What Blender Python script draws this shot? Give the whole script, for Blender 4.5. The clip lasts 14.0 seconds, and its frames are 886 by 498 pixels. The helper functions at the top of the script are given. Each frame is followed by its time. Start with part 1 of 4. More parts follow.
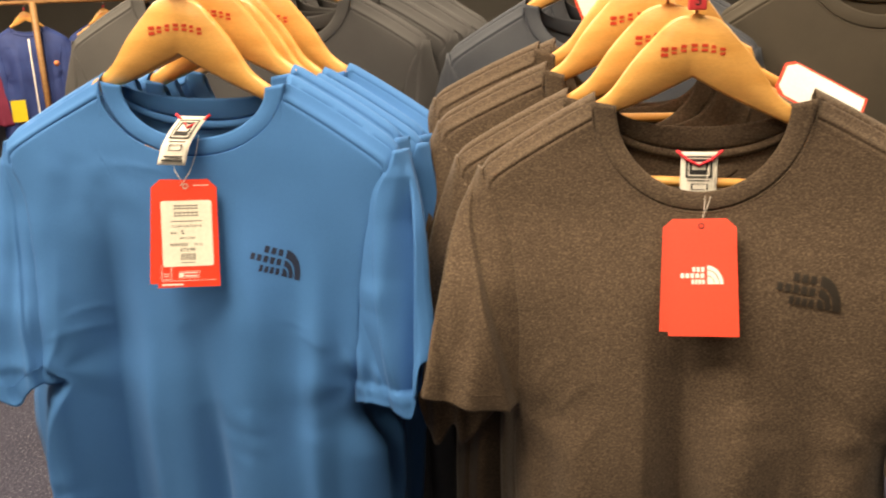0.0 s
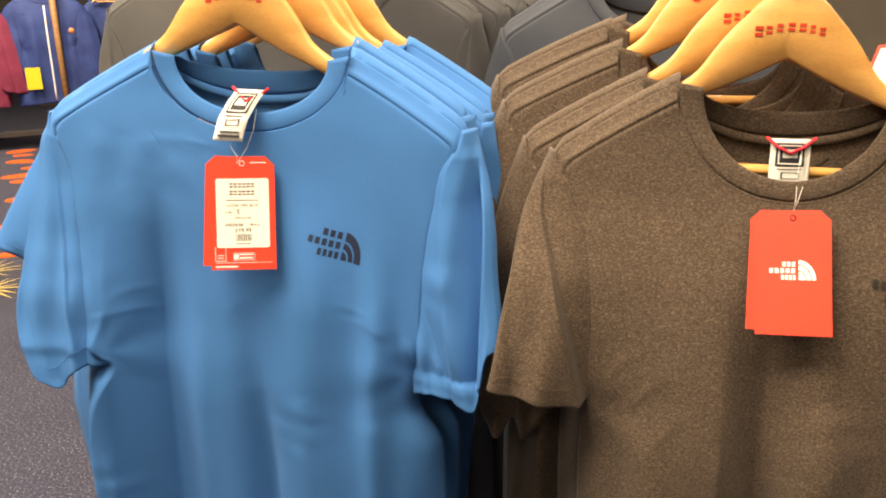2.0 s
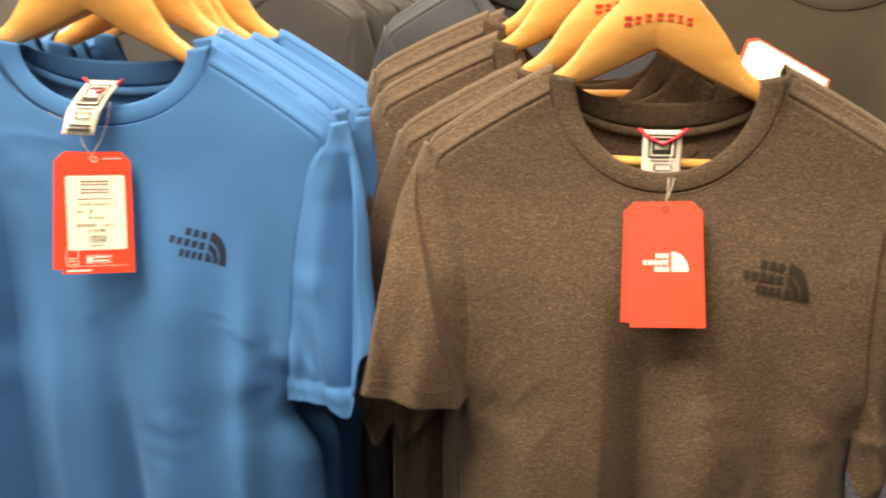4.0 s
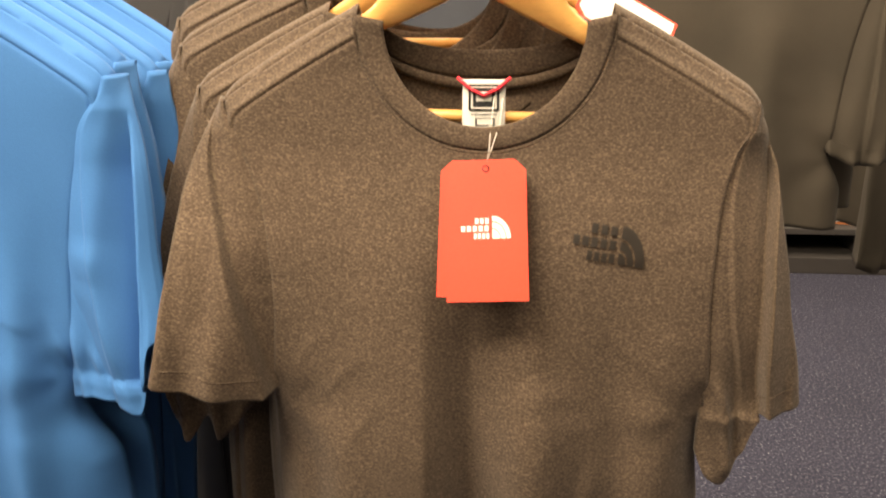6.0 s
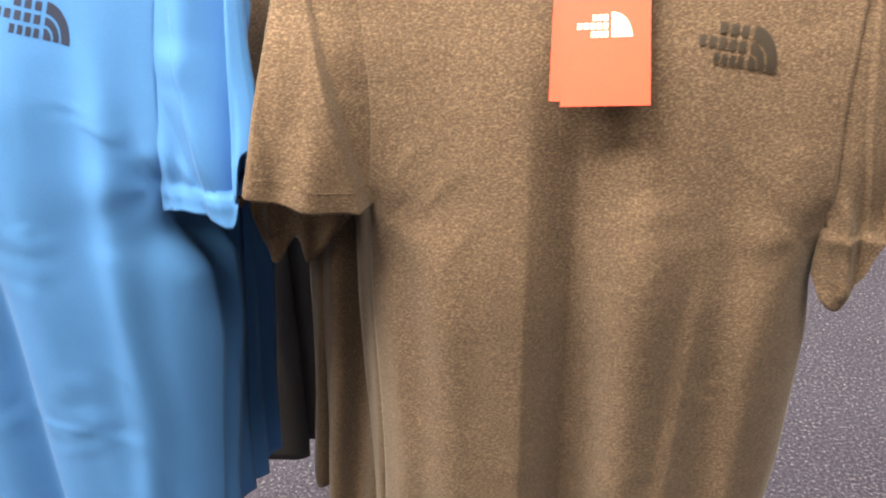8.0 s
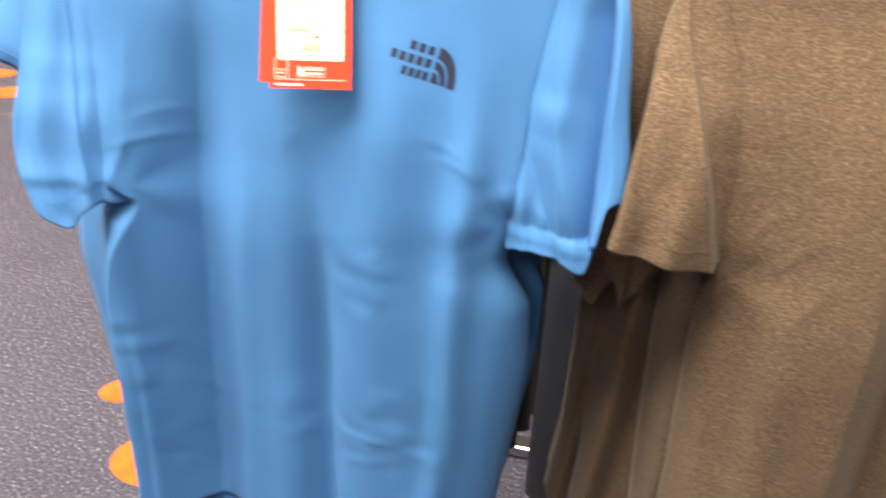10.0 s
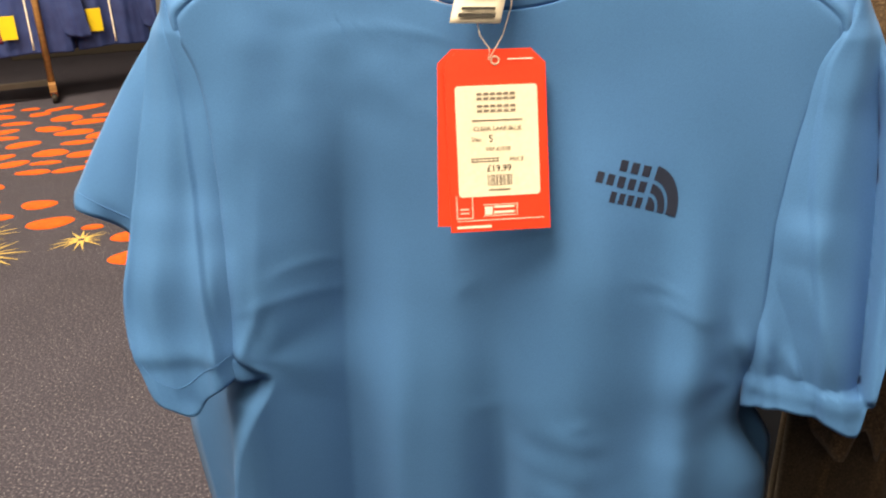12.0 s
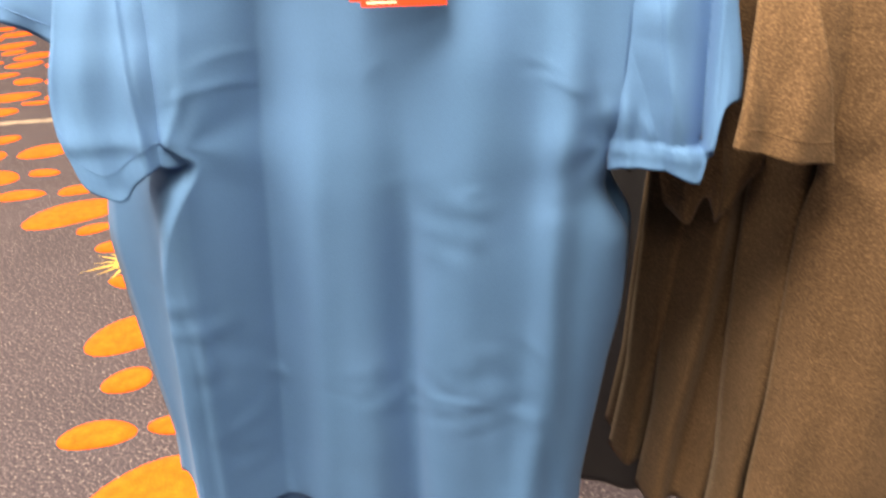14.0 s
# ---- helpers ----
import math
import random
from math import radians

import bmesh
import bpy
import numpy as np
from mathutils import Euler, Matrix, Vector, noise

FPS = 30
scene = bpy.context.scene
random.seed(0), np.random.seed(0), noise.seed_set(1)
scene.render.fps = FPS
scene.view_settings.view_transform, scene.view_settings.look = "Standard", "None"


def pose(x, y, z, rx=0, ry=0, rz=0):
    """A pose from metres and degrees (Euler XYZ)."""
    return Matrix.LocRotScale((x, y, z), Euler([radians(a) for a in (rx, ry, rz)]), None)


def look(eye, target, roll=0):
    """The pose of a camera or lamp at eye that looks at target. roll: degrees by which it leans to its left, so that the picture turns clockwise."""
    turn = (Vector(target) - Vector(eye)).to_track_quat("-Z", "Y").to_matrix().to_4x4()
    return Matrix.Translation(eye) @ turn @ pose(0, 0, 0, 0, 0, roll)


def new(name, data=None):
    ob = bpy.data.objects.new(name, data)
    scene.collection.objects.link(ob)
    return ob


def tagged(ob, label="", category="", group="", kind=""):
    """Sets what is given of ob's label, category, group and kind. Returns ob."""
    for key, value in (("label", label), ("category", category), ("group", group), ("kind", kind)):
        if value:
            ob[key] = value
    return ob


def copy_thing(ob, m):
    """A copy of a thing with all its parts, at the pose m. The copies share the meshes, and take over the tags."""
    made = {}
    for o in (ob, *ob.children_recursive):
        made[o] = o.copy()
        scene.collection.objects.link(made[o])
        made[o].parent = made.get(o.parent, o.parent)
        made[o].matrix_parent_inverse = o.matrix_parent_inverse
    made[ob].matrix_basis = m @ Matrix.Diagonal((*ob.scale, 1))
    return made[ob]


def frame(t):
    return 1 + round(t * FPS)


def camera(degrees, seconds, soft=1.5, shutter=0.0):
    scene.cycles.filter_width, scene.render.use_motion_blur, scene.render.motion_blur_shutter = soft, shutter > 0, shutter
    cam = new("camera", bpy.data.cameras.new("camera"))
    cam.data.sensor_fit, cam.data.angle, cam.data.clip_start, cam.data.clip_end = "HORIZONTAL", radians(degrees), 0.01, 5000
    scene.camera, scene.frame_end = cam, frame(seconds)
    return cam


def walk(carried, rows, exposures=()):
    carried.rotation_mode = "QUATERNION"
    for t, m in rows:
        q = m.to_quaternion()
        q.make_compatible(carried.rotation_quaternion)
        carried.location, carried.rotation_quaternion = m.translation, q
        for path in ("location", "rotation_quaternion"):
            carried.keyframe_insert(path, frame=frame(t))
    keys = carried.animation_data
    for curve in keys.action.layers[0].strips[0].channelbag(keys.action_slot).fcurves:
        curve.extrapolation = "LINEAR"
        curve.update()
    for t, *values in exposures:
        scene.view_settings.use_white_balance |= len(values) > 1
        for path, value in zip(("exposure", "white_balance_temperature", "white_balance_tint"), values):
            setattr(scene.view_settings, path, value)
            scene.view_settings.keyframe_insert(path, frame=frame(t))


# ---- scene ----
cam = camera(54.7, 14.0, 2.0, 0.5)
PATH = [
    (0, (0.194, 0.008, 1.465), (-0.306, 1.863, 0.91), -2.3),
    (0.5, (0.168, 0.002, 1.476), (-0.365, 1.835, 0.88), -2.2),
    (1, (0.149, 0.012, 1.468), (-0.376, 1.845, 0.863), -1.6),
    (1.5, (0.127, 0.021, 1.465), (-0.368, 1.861, 0.858), -1.0),
    (2, (0.123, 0.037, 1.463), (-0.39, 1.872, 0.856), -1.2),
    (2.5, (0.11, 0.042, 1.454), (-0.387, 1.882, 0.848), -1.2),
    (3, (0.111, 0.047, 1.449), (-0.341, 1.9, 0.848), -1.1),
    (3.5, (0.132, 0.059, 1.445), (-0.268, 1.926, 0.851), -1.1),
    (4, (0.156, 0.072, 1.439), (-0.165, 1.958, 0.857), -0.4),
    (4.2, (0.171, 0.086, 1.444), (-0.107, 1.978, 0.859), -0.3),
    (6.3, (0.254, 0.178, 1.393), (0.088, 2.052, 0.714), -0.4),
    (6.5, (0.249, 0.18, 1.383), (0.069, 2.039, 0.668), -0.6),
    (7, (0.241, 0.19, 1.371), (0.011, 1.989, 0.527), -1.1),
    (7.2, (0.236, 0.189, 1.363), (-0.009, 1.971, 0.488), -1.3),
    (9.3, (0.07, 0.151, 1.327), (-0.193, 1.91, 0.412), 1.1),
    (9.5, (0.042, 0.144, 1.361), (-0.245, 1.889, 0.426), 1.6),
    (10, (-0.038, 0.144, 1.391), (-0.421, 1.878, 0.47), 2.2),
    (10.5, (-0.082, 0.165, 1.366), (-0.606, 1.933, 0.59), 0.0),
    (11, (-0.149, 0.234, 1.38), (-0.665, 2.013, 0.625), -0.4),
    (11.5, (-0.169, 0.271, 1.389), (-0.656, 2.062, 0.645), -1.3),
    (12, (-0.198, 0.263, 1.375), (-0.661, 2.068, 0.648), -2.9),
    (12.5, (-0.226, 0.229, 1.357), (-0.572, 2.065, 0.644), -2.4),
    (13, (-0.228, 0.188, 1.322), (-0.515, 2.026, 0.587), -1.9),
    (13.5, (-0.224, 0.158, 1.304), (-0.457, 1.989, 0.533), -1.6),
    (14, (-0.21, 0.135, 1.298), (-0.364, 1.929, 0.427), -1.2),
]
EXPOSURES = [
    (0.0, -0.62, 7350, 10), (0.5, -0.62, 7350, 10), (1.0, -0.60, 7250, 10), (1.5, -0.42, 7100, 10), (2.0, -0.28, 7000, 10), (3.0, -0.30, 7200, 10), (4.2, -0.26, 7350, 10),
    (6.5, 0.08, 6950, 10), (7.2, 0.50, 6800, 10), (9.3, 1.02, 6500, 10), (9.6, 0.93, 6500, 10), (10.0, 0.52, 6600, 10), (10.5, 0.10, 6650, 10),
    (11.0, -0.04, 6950, 10), (11.5, -0.26, 7500, 10), (12.0, -0.40, 8000, 10), (12.5, -0.30, 8400, 16), (13.0, 0.02, 9000, 16), (13.5, 0.24, 9500, 16), (14.0, 0.50, 9500, 20),
]
walk(cam, [(t, look(eye, target, roll)) for t, eye, target, roll in PATH], EXPOSURES)

# ---- world and light ----
world = bpy.data.worlds.new("shop_world")
scene.world = world
world.use_nodes = True
world.node_tree.nodes["Background"].inputs[0].default_value = (1.0, 0.93, 0.84, 1)
world.node_tree.nodes["Background"].inputs[1].default_value = 0.15

CEILING = 3.5
# unseen panels added overhead; places and powers set by eye, some only fill
LAMPS = [(-0.8, -0.05, 3.0), (0.8, -0.05, 0.9), (2.4, -0.10, 0.2), (-2.4, -0.10, 2.6), (0.0, 2.1, 2.4), (-0.6, -2.4, 0.8), (-3.0, 2.8, 3.2), (2.6, 2.8, 1.6), (-5.2, 5.4, 6.5)]
LAMP_WATTS = 60


# ---- materials ----
def material(name, rough=0.8, metal=0.0, spec=0.4, sheen=0.0):
    m = bpy.data.materials.new(name)
    m.use_nodes = True
    b = m.node_tree.nodes["Principled BSDF"]
    b.inputs["Roughness"].default_value = rough
    b.inputs["Metallic"].default_value = metal
    b.inputs["Specular IOR Level"].default_value = spec
    b.inputs["Sheen Weight"].default_value = sheen
    return m, m.node_tree, b


def node(tree, kind, **values):
    n = tree.nodes.new(kind)
    for key, v in values.items():
        n.inputs[key.replace("_", " ")].default_value = v
    return n


def ramp(tree, source, stops):
    r = tree.nodes.new("ShaderNodeValToRGB")
    while len(r.color_ramp.elements) < len(stops):
        r.color_ramp.elements.new(0.5)
    for e, (p, c) in zip(r.color_ramp.elements, stops):
        e.position, e.color = p, (*c, 1)
    tree.links.new(source, r.inputs[0])
    return r.outputs[0]


def coords(tree, stretch=(1, 1, 1)):
    c = tree.nodes.new("ShaderNodeTexCoord")
    mp = tree.nodes.new("ShaderNodeMapping")
    mp.inputs["Scale"].default_value = stretch
    tree.links.new(c.outputs["Object"], mp.inputs[0])
    return mp.outputs[0]


def mix(tree, kind, fac, a, b):
    n = tree.nodes.new("ShaderNodeMix")
    n.data_type, n.blend_type = "RGBA", kind
    n.inputs[0].default_value = fac
    tree.links.new(a, n.inputs[6])
    tree.links.new(b, n.inputs[7])
    return n.outputs[2]


def bump(tree, b, source, strength, distance):
    n = tree.nodes.new("ShaderNodeBump")
    n.inputs["Strength"].default_value, n.inputs["Distance"].default_value = strength, distance
    tree.links.new(source, n.inputs["Height"])
    tree.links.new(n.outputs[0], b.inputs["Normal"])


def noisy(name, a, c, scale=40.0, fine=900.0, rough=0.85, sheen=0.0, relief=0.15, metal=0.0, spec=0.35, stretch=(1, 1, 1), depth=0.0006, tone=0.25):
    """Two scales of variation between two colours, with a fine relief."""
    m, t, b = material(name, rough, metal, spec, sheen)
    v = coords(t, stretch)
    big = node(t, "ShaderNodeTexNoise", Scale=scale, Detail=4.0)
    small = node(t, "ShaderNodeTexNoise", Scale=fine, Detail=2.0)
    for n in (big, small):
        t.links.new(v, n.inputs["Vector"])
    col = ramp(t, big.outputs[0], [(0.3, a), (0.7, c)])
    grain = ramp(t, small.outputs[0], [(0.3, (1 - tone,) * 3), (0.7, (1.0,) * 3)])
    t.links.new(mix(t, "MULTIPLY", 1.0, col, grain), b.inputs["Base Color"])
    bump(t, b, small.outputs[0], relief, depth)
    return m


def plain(name, col, rough=0.6, metal=0.0, spec=0.4, fine=300.0):
    return noisy(name, col, tuple(x * 0.9 for x in col), 14.0, fine, rough, 0.0, 0.05, metal, spec, tone=0.08)


def jersey(name, a, c, rough=0.85, sheen=0.03, tone=0.1):
    """Fine knitted cotton with soft creases."""
    m, t, b = material(name, rough, 0.0, 0.25, sheen)
    b.inputs["Sheen Roughness"].default_value = 0.4
    v = coords(t)
    big = node(t, "ShaderNodeTexNoise", Scale=9.0, Detail=5.0)
    knit = node(t, "ShaderNodeTexNoise", Scale=1100.0, Detail=1.0)
    crease = node(t, "ShaderNodeTexNoise", Scale=20.0, Detail=2.5, Distortion=0.3)
    for n in (big, knit, crease):
        t.links.new(v, n.inputs["Vector"])
    col = ramp(t, big.outputs[0], [(0.35, a), (0.65, c)])
    grain = ramp(t, knit.outputs[0], [(0.3, (1 - tone,) * 3), (0.7, (1.0,) * 3)])
    t.links.new(mix(t, "MULTIPLY", 1.0, col, grain), b.inputs["Base Color"])
    add = t.nodes.new("ShaderNodeMath")
    add.operation = "MULTIPLY_ADD"
    add.inputs[1].default_value = 0.05
    t.links.new(knit.outputs[0], add.inputs[0])
    drape = node(t, "ShaderNodeTexNoise", Scale=34.0, Detail=4.0, Distortion=0.6)
    t.links.new(coords(t, (1, 1, 0.22)), drape.inputs["Vector"])
    both = t.nodes.new("ShaderNodeMath")
    both.operation = "ADD"
    t.links.new(crease.outputs[0], both.inputs[0])
    t.links.new(drape.outputs[0], both.inputs[1])
    t.links.new(both.outputs[0], add.inputs[2])
    bump(t, b, add.outputs[0], 0.10, 0.004)
    return m


def melange(name, dark, light, speck):
    """Heather jersey: dark and pale fibres mixed in short horizontal flecks."""
    m, t, b = material(name, 0.92, 0.0, 0.15, 0.1)
    v = coords(t, (1, 1, 1.7))
    fleck = node(t, "ShaderNodeTexNoise", Scale=430.0, Detail=4.0, Roughness=0.6)
    big = node(t, "ShaderNodeTexNoise", Scale=16.0, Detail=3.0)
    crease = node(t, "ShaderNodeTexNoise", Scale=30.0, Detail=5.0, Distortion=1.0)
    for n in (fleck, big, crease):
        t.links.new(v, n.inputs["Vector"])
    col = ramp(t, fleck.outputs[0], [(0.36, dark), (0.55, light), (0.74, speck)])
    tone = ramp(t, big.outputs[0], [(0.3, (0.88, 0.88, 0.88)), (0.7, (1, 1, 1))])
    t.links.new(mix(t, "MULTIPLY", 1.0, col, tone), b.inputs["Base Color"])
    add = t.nodes.new("ShaderNodeMath")
    add.operation = "MULTIPLY_ADD"
    add.inputs[1].default_value = 0.12
    t.links.new(fleck.outputs[0], add.inputs[0])
    drape = node(t, "ShaderNodeTexNoise", Scale=30.0, Detail=4.0, Distortion=0.6)
    t.links.new(coords(t, (1, 1, 0.22)), drape.inputs["Vector"])
    both = t.nodes.new("ShaderNodeMath")
    both.operation = "ADD"
    t.links.new(crease.outputs[0], both.inputs[0])
    t.links.new(drape.outputs[0], both.inputs[1])
    t.links.new(both.outputs[0], add.inputs[2])
    bump(t, b, add.outputs[0], 0.18, 0.004)
    return m


def carpet(name):
    m, t, b = material(name, 0.97, 0.0, 0.1)
    v = coords(t)
    speck = node(t, "ShaderNodeTexNoise", Scale=120.0, Detail=2.0, Roughness=0.8)
    big = node(t, "ShaderNodeTexNoise", Scale=3.0, Detail=4.0)
    for n in (speck, big):
        t.links.new(v, n.inputs["Vector"])
    col = ramp(t, speck.outputs[0], [(0.35, (0.027, 0.028, 0.046)), (0.54, (0.052, 0.053, 0.080)), (0.63, (0.100, 0.099, 0.130)), (0.74, (0.34, 0.32, 0.35))])
    tone = ramp(t, big.outputs[0], [(0.3, (0.85, 0.85, 0.85)), (0.7, (1, 1, 1))])
    t.links.new(mix(t, "MULTIPLY", 1.0, col, tone), b.inputs["Base Color"])
    bump(t, b, speck.outputs[0], 0.6, 0.004)
    return m


BLUE = jersey("blue_jersey", (0.045, 0.162, 0.41), (0.052, 0.178, 0.45))
HEATHER = melange("brown_heather", (0.056, 0.039, 0.027), (0.098, 0.070, 0.049), (0.19, 0.144, 0.103))
BLACK = jersey("black_jersey", (0.040, 0.039, 0.041), (0.050, 0.049, 0.051), 0.75, 0.03)
CHARCOAL = jersey("charcoal_jersey", (0.072, 0.069, 0.068), (0.086, 0.083, 0.080), 0.8, 0.03)
NAVY = jersey("ink_navy_cloth", (0.036, 0.042, 0.056), (0.046, 0.053, 0.068), 0.6, 0.03)
OLIVE = jersey("dark_olive_cloth", (0.045, 0.038, 0.029), (0.06, 0.050, 0.038), 0.8, 0.03)
JACKET = jersey("royal_navy_cloth", (0.02, 0.035, 0.14), (0.03, 0.055, 0.2), 0.6, 0.03)
WINE = jersey("burgundy_cloth", (0.16, 0.02, 0.05), (0.21, 0.03, 0.07), 0.7, 0.03)
WOOD = noisy("varnished_beech", (0.66, 0.33, 0.085), (0.80, 0.44, 0.14), 6.0, 120.0, 0.32, 0.0, 0.06, 0.0, 0.5, (2.0, 8.0, 9.0), tone=0.12)
RACKWOOD = noisy("rack_wood", (0.28, 0.15, 0.06), (0.38, 0.21, 0.09), 6.0, 90.0, 0.5, stretch=(1, 1, 6))
STEEL = plain("chromed_steel", (0.62, 0.62, 0.62), 0.22, 1.0)
CARD = plain("red_card", (0.80, 0.060, 0.028), 0.42)
PAPER = plain("cream_sticker", (0.86, 0.83, 0.72), 0.55)
WHITE = plain("white_print", (0.86, 0.84, 0.80), 0.6)
LABEL = plain("white_woven_label", (0.80, 0.77, 0.70), 0.8)
INK = plain("black_ink", (0.02, 0.02, 0.022), 0.7)
GREYINK = plain("grey_ink", (0.22, 0.20, 0.18), 0.7)
NAVYPRINT = plain("dark_navy_print", (0.016, 0.026, 0.06), 0.5)
BROWNPRINT = plain("dark_brown_print", (0.022, 0.017, 0.013), 0.5)
STAMP = plain("red_stamp", (0.60, 0.05, 0.02), 0.6)
TAPE = plain("red_tape", (0.70, 0.03, 0.05), 0.8)
NYLON = plain("clear_white_nylon", (0.75, 0.70, 0.62), 0.35)
REDCUBE = plain("red_plastic", (0.62, 0.05, 0.06), 0.4)
GREENCUBE = plain("green_plastic", (0.03, 0.25, 0.07), 0.4)
BLUECUBE = plain("blue_plastic", (0.06, 0.05, 0.45), 0.4)
YELLOW = plain("yellow_card", (0.80, 0.62, 0.03), 0.5)
CARPET = carpet("speckled_carpet")
ORANGE = noisy("orange_tuft", (0.56, 0.078, 0.008), (0.65, 0.125, 0.014), 30.0, 260.0, 0.95, 0.0, 0.6, tone=0.3, depth=0.003)
STRAW = noisy("yellow_tuft", (0.58, 0.42, 0.12), (0.68, 0.52, 0.2), 30.0, 260.0, 0.95, 0.0, 0.6, tone=0.3, depth=0.003)
PALE = noisy("pale_tuft", (0.20, 0.19, 0.20), (0.27, 0.26, 0.26), 20.0, 200.0, 0.95, 0.0, 0.6, tone=0.4, depth=0.003)
WALL = noisy("painted_wall", (0.50, 0.47, 0.42), (0.55, 0.52, 0.47), 2.0, 200.0, 0.85)
CEIL = noisy("ceiling_board", (0.70, 0.69, 0.66), (0.75, 0.74, 0.71), 2.0, 120.0, 0.9)
# board of unit and rack; also colours the blocks for far rack shadow
DARKBOARD = plain("dark_board_and_rack_shade", (0.045, 0.04, 0.038), 0.6)
RUBBER = plain("black_rubber", (0.02, 0.02, 0.02), 0.6)
BOXCARD = plain("orange_box_card", (0.70, 0.25, 0.09), 0.6)
BOXPALE = plain("pale_box_card", (0.55, 0.60, 0.72), 0.6)


# ---- mesh helpers ----
def mesh_from(name, bm, mat, smooth=True):
    me = bpy.data.meshes.new(name)
    bmesh.ops.recalc_face_normals(bm, faces=bm.faces)
    bm.to_mesh(me)
    bm.free()
    for p in me.polygons:
        p.use_smooth = smooth
    me.materials.append(mat)
    return me


def part(name, bm, mat, parent=None, label="", smooth=True, thick=0.0):
    ob = new(name, mesh_from(name, bm, mat, smooth))
    if parent:
        ob.parent = parent
    if label:
        tagged(ob, label)
    if thick:
        s = ob.modifiers.new("cloth", "SOLIDIFY")
        s.thickness, s.offset = thick, -1
    return ob


def thing(name, label, category, group="", m=None):
    ob = tagged(new(name), label, category, group)
    if m is not None:
        ob.matrix_basis = m
    return ob


def curve_at(table, z):
    """Smooth value between the rows (z, value) of a table that runs downwards or upwards."""
    rows = sorted(table)
    if z <= rows[0][0]:
        return rows[0][1]
    slopes = [(q[1] - p[1]) / (q[0] - p[0]) for p, q in zip(rows, rows[1:])]
    for i, ((a, va), (b, vb)) in enumerate(zip(rows, rows[1:])):
        if z <= b:
            m = slopes[i]
            left, right = (slopes[i - 1] if i else m), (slopes[i + 1] if i + 1 < len(slopes) else m)
            ma = 0.0 if left * m <= 0 else 2 * left * m / (left + m)
            mb = 0.0 if right * m <= 0 else 2 * right * m / (right + m)
            k, w = (z - a) / (b - a), b - a
            return va * (1 + 2 * k) * (1 - k) ** 2 + w * ma * k * (1 - k) ** 2 + vb * k * k * (3 - 2 * k) + w * mb * k * k * (k - 1)
    return rows[-1][1]


def grid(bm, fn, nu, nv, wrap=False):
    rows = [[bm.verts.new(fn(i / nu, j / nv)) for i in range(nu if wrap else nu + 1)] for j in range(nv + 1)]
    for a, b in zip(rows, rows[1:]):
        n = len(a)
        for i in range(n if wrap else n - 1):
            k = (i + 1) % n
            bm.faces.new((a[i], a[k], b[k], b[i]))
    return rows


def box(bm, x0, x1, y0, y1, z0, z1, bevel=0.0):
    vs = [bm.verts.new((x, y, z)) for x in (x0, x1) for y in (y0, y1) for z in (z0, z1)]
    fs = [bm.faces.new([vs[i] for i in f]) for f in ((0, 1, 3, 2), (4, 6, 7, 5), (0, 4, 5, 1), (2, 3, 7, 6), (0, 2, 6, 4), (1, 5, 7, 3))]
    if bevel:
        bmesh.ops.bevel(bm, geom=list({e for f in fs for e in f.edges}), offset=bevel, segments=2, affect="EDGES", profile=0.5)
    return bm


def boxed(x0, x1, y0, y1, z0, z1, bevel=0.0):
    return box(bmesh.new(), x0, x1, y0, y1, z0, z1, bevel)


def tube(points, radius, sides=8, closed=False):
    """A round rod along a line of points."""
    bm = bmesh.new()
    pts = [Vector(p) for p in points]
    rings = []
    for i, p in enumerate(pts):
        a = pts[i - 1] if i else (pts[-1] if closed else p)
        b = pts[i + 1] if i + 1 < len(pts) else (pts[0] if closed else p)
        d = (b - a).normalized()
        side = d.cross(Vector((0, 0, 1)))
        if side.length < 0.05:
            side = d.cross(Vector((1, 0, 0)))
        side.normalize()
        up = side.cross(d)
        rings.append([bm.verts.new(p + radius * (math.cos(k * math.tau / sides) * side + math.sin(k * math.tau / sides) * up)) for k in range(sides)])
    for a, b in zip(rings, rings[1:] + (rings[:1] if closed else [])):
        for k in range(sides):
            bm.faces.new((a[k], a[(k + 1) % sides], b[(k + 1) % sides], b[k]))
    if not closed:
        bm.faces.new(rings[0][::-1])
        bm.faces.new(rings[-1])
    return bm


def slab(outline, y0, y1, bevel=0.0):
    """A flat outline of (x, z) points, as a board from y0 to y1."""
    bm = bmesh.new()
    front = [bm.verts.new((x, y0, z)) for x, z in outline]
    back = [bm.verts.new((x, y1, z)) for x, z in outline]
    n = len(outline)
    faces = [bm.faces.new(front), bm.faces.new(back[::-1])]
    for i in range(n):
        bm.faces.new((front[i], back[i], back[(i + 1) % n], front[(i + 1) % n]))
    if bevel:
        bmesh.ops.bevel(bm, geom=list({e for f in faces for e in f.edges}), offset=bevel, segments=2, affect="EDGES", profile=0.5)
    return bm


def bars(rects, y0, y1):
    bm = bmesh.new()
    for x0, x1, z0, z1 in rects:
        box(bm, x0, x1, y0, y1, z0, z1)
    return bm


def lettering(text, size, mat, parent, m, name="lettering"):
    cu = bpy.data.curves.new(name, "FONT")
    cu.body, cu.size, cu.align_x, cu.extrude = text, size, "CENTER", 0.00012
    tmp = bpy.data.objects.new(name, cu)
    scene.collection.objects.link(tmp)
    me = bpy.data.meshes.new_from_object(tmp.evaluated_get(bpy.context.evaluated_depsgraph_get()))
    bpy.data.objects.remove(tmp)
    me.materials.append(mat)
    ob = new(name, me)
    ob.parent = parent
    ob.matrix_basis = m
    return ob


